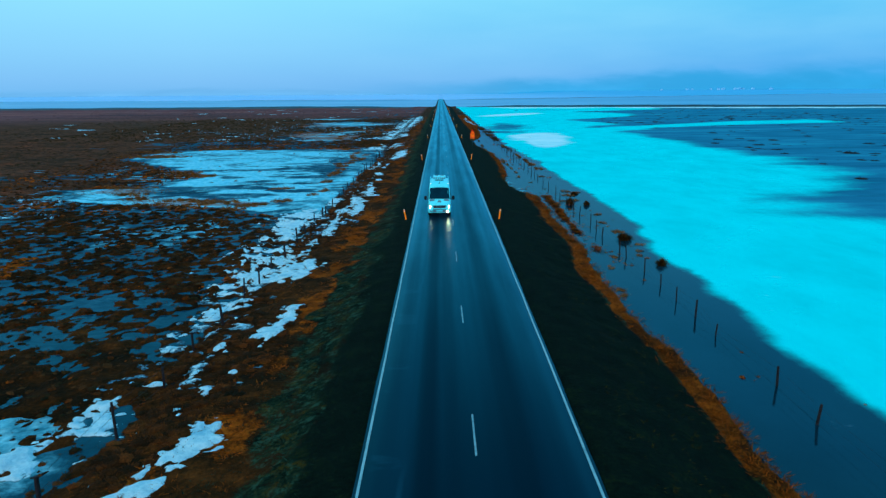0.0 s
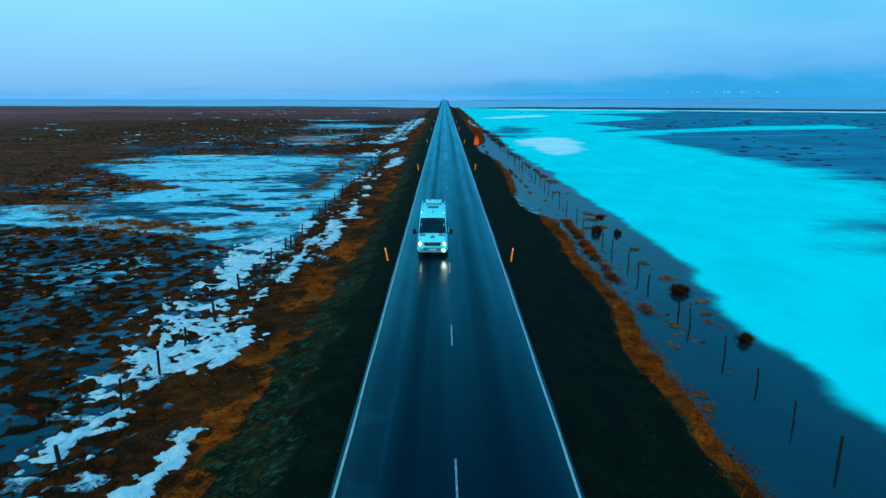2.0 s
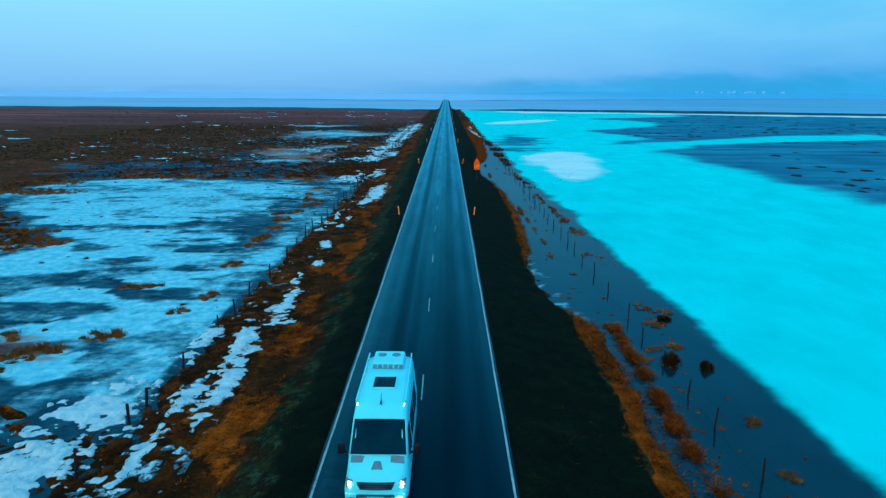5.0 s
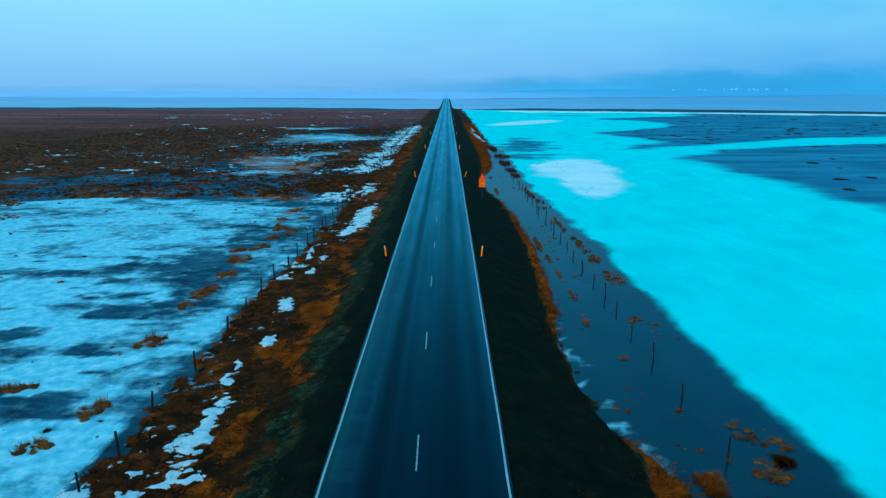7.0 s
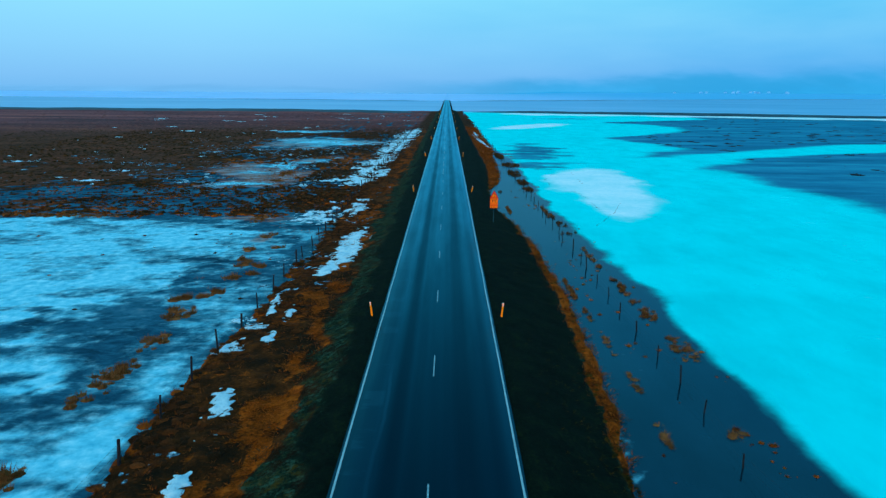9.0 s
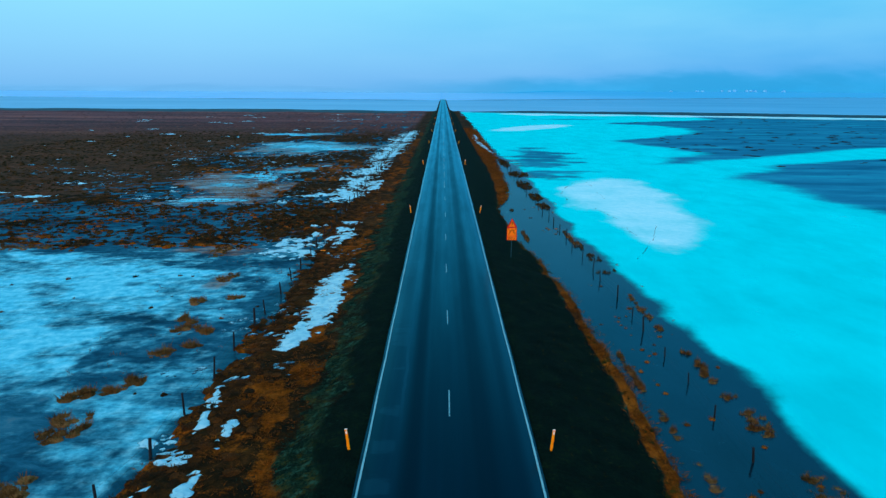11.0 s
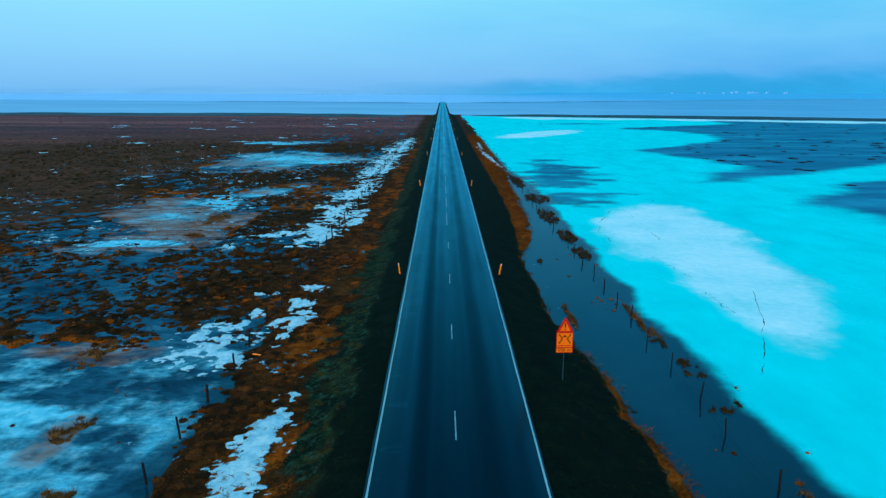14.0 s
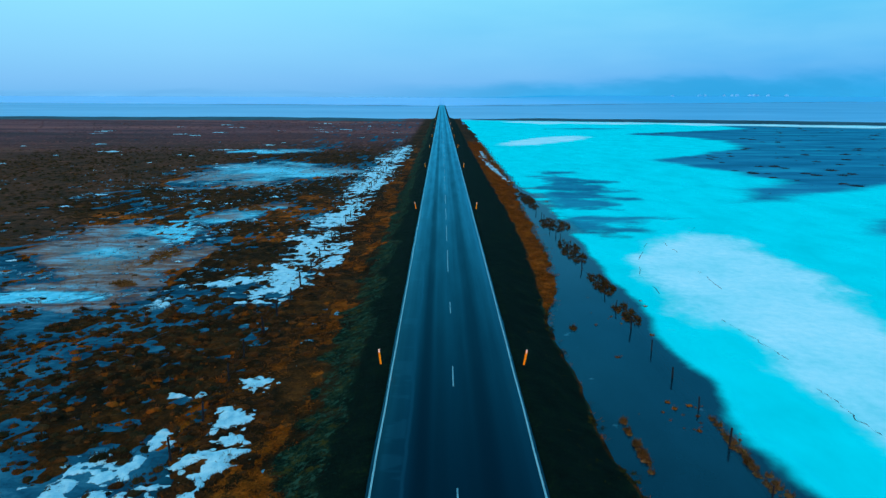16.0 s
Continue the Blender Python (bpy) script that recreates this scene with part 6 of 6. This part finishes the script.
    part("number_plate", box_bm(0.52, 0.02, 0.11, (0, -0.125, 0.55), 0.004), MAT["van"], bump, "plain pale number plate")
    part("bull_bar", merge(box_bm(1.14, 0.05, 0.05, (0, -0.15, 0.66), 0.02), box_bm(0.05, 0.05, 0.26, (-0.55, -0.15, 0.54), 0.02), box_bm(0.05, 0.05, 0.26, (0.55, -0.15, 0.54), 0.02)), MAT["van_dark"], root, "grey tubular bumper bar")
    part("hood_emblem", quad_plate([(-0.17, 0.40, 1.20), (0.17, 0.40, 1.20), (0.10, 0.66, 1.30), (-0.10, 0.66, 1.30)], 0.012, 2), MAT["van_grey"], root, "blue-grey emblem patch")
    part("skylight", box_bm(0.72, 0.80, 0.07, (0, 3.35, 2.69), 0.025), MAT["glass"], root, "dark glass roof hatch")
    part("skylight_frame", merge(box_bm(0.84, 0.05, 0.06, (0, 2.93, 2.68), 0.01), box_bm(0.84, 0.05, 0.06, (0, 3.77, 2.68), 0.01), box_bm(0.05, 0.84, 0.06, (-0.40, 3.35, 2.68), 0.01), box_bm(0.05, 0.84, 0.06, (0.40, 3.35, 2.68), 0.01)), MAT["van"], root)
    ac = part("air_conditioner", box_bm(1.18, 1.15, 0.24, (0, 5.12, 2.77), 0.06, taper=0.95), MAT["van"], root, "white rooftop air conditioner")
    for s in (-1, 1):
        part("fan_grille", tube_bm(0.16, 0.16, 0.02, (s * 0.26, 5.28, 2.885), 14), MAT["van_grey"], ac, "round grey fan grille")
    for k in range(6):
        part("cooling_fin", box_bm(0.13, 0.05, 0.13, (-0.48 + 0.192 * k, 4.53, 2.76), 0.01, (-25, 0, 0)), MAT["van_grey"], ac)
    ant = part("antenna", box_bm(0.05, 0.16, 0.08, (0, 1.98, 2.64), 0.02), MAT["van_black"], root, "black roof aerial")
    part("antenna_rod", tube_bm(0.012, 0.006, 0.28, (0, 2.0, 2.66), 6, (-35, 0, 0)), MAT["van_black"], ant)
    root.matrix_basis = pose(x, y, road_height(x) + 0.002, 0, 0, 0)
    return tagged(root, "white high-roof van with lit headlights on the wet road", "van")


van(-1.10, 38.0)
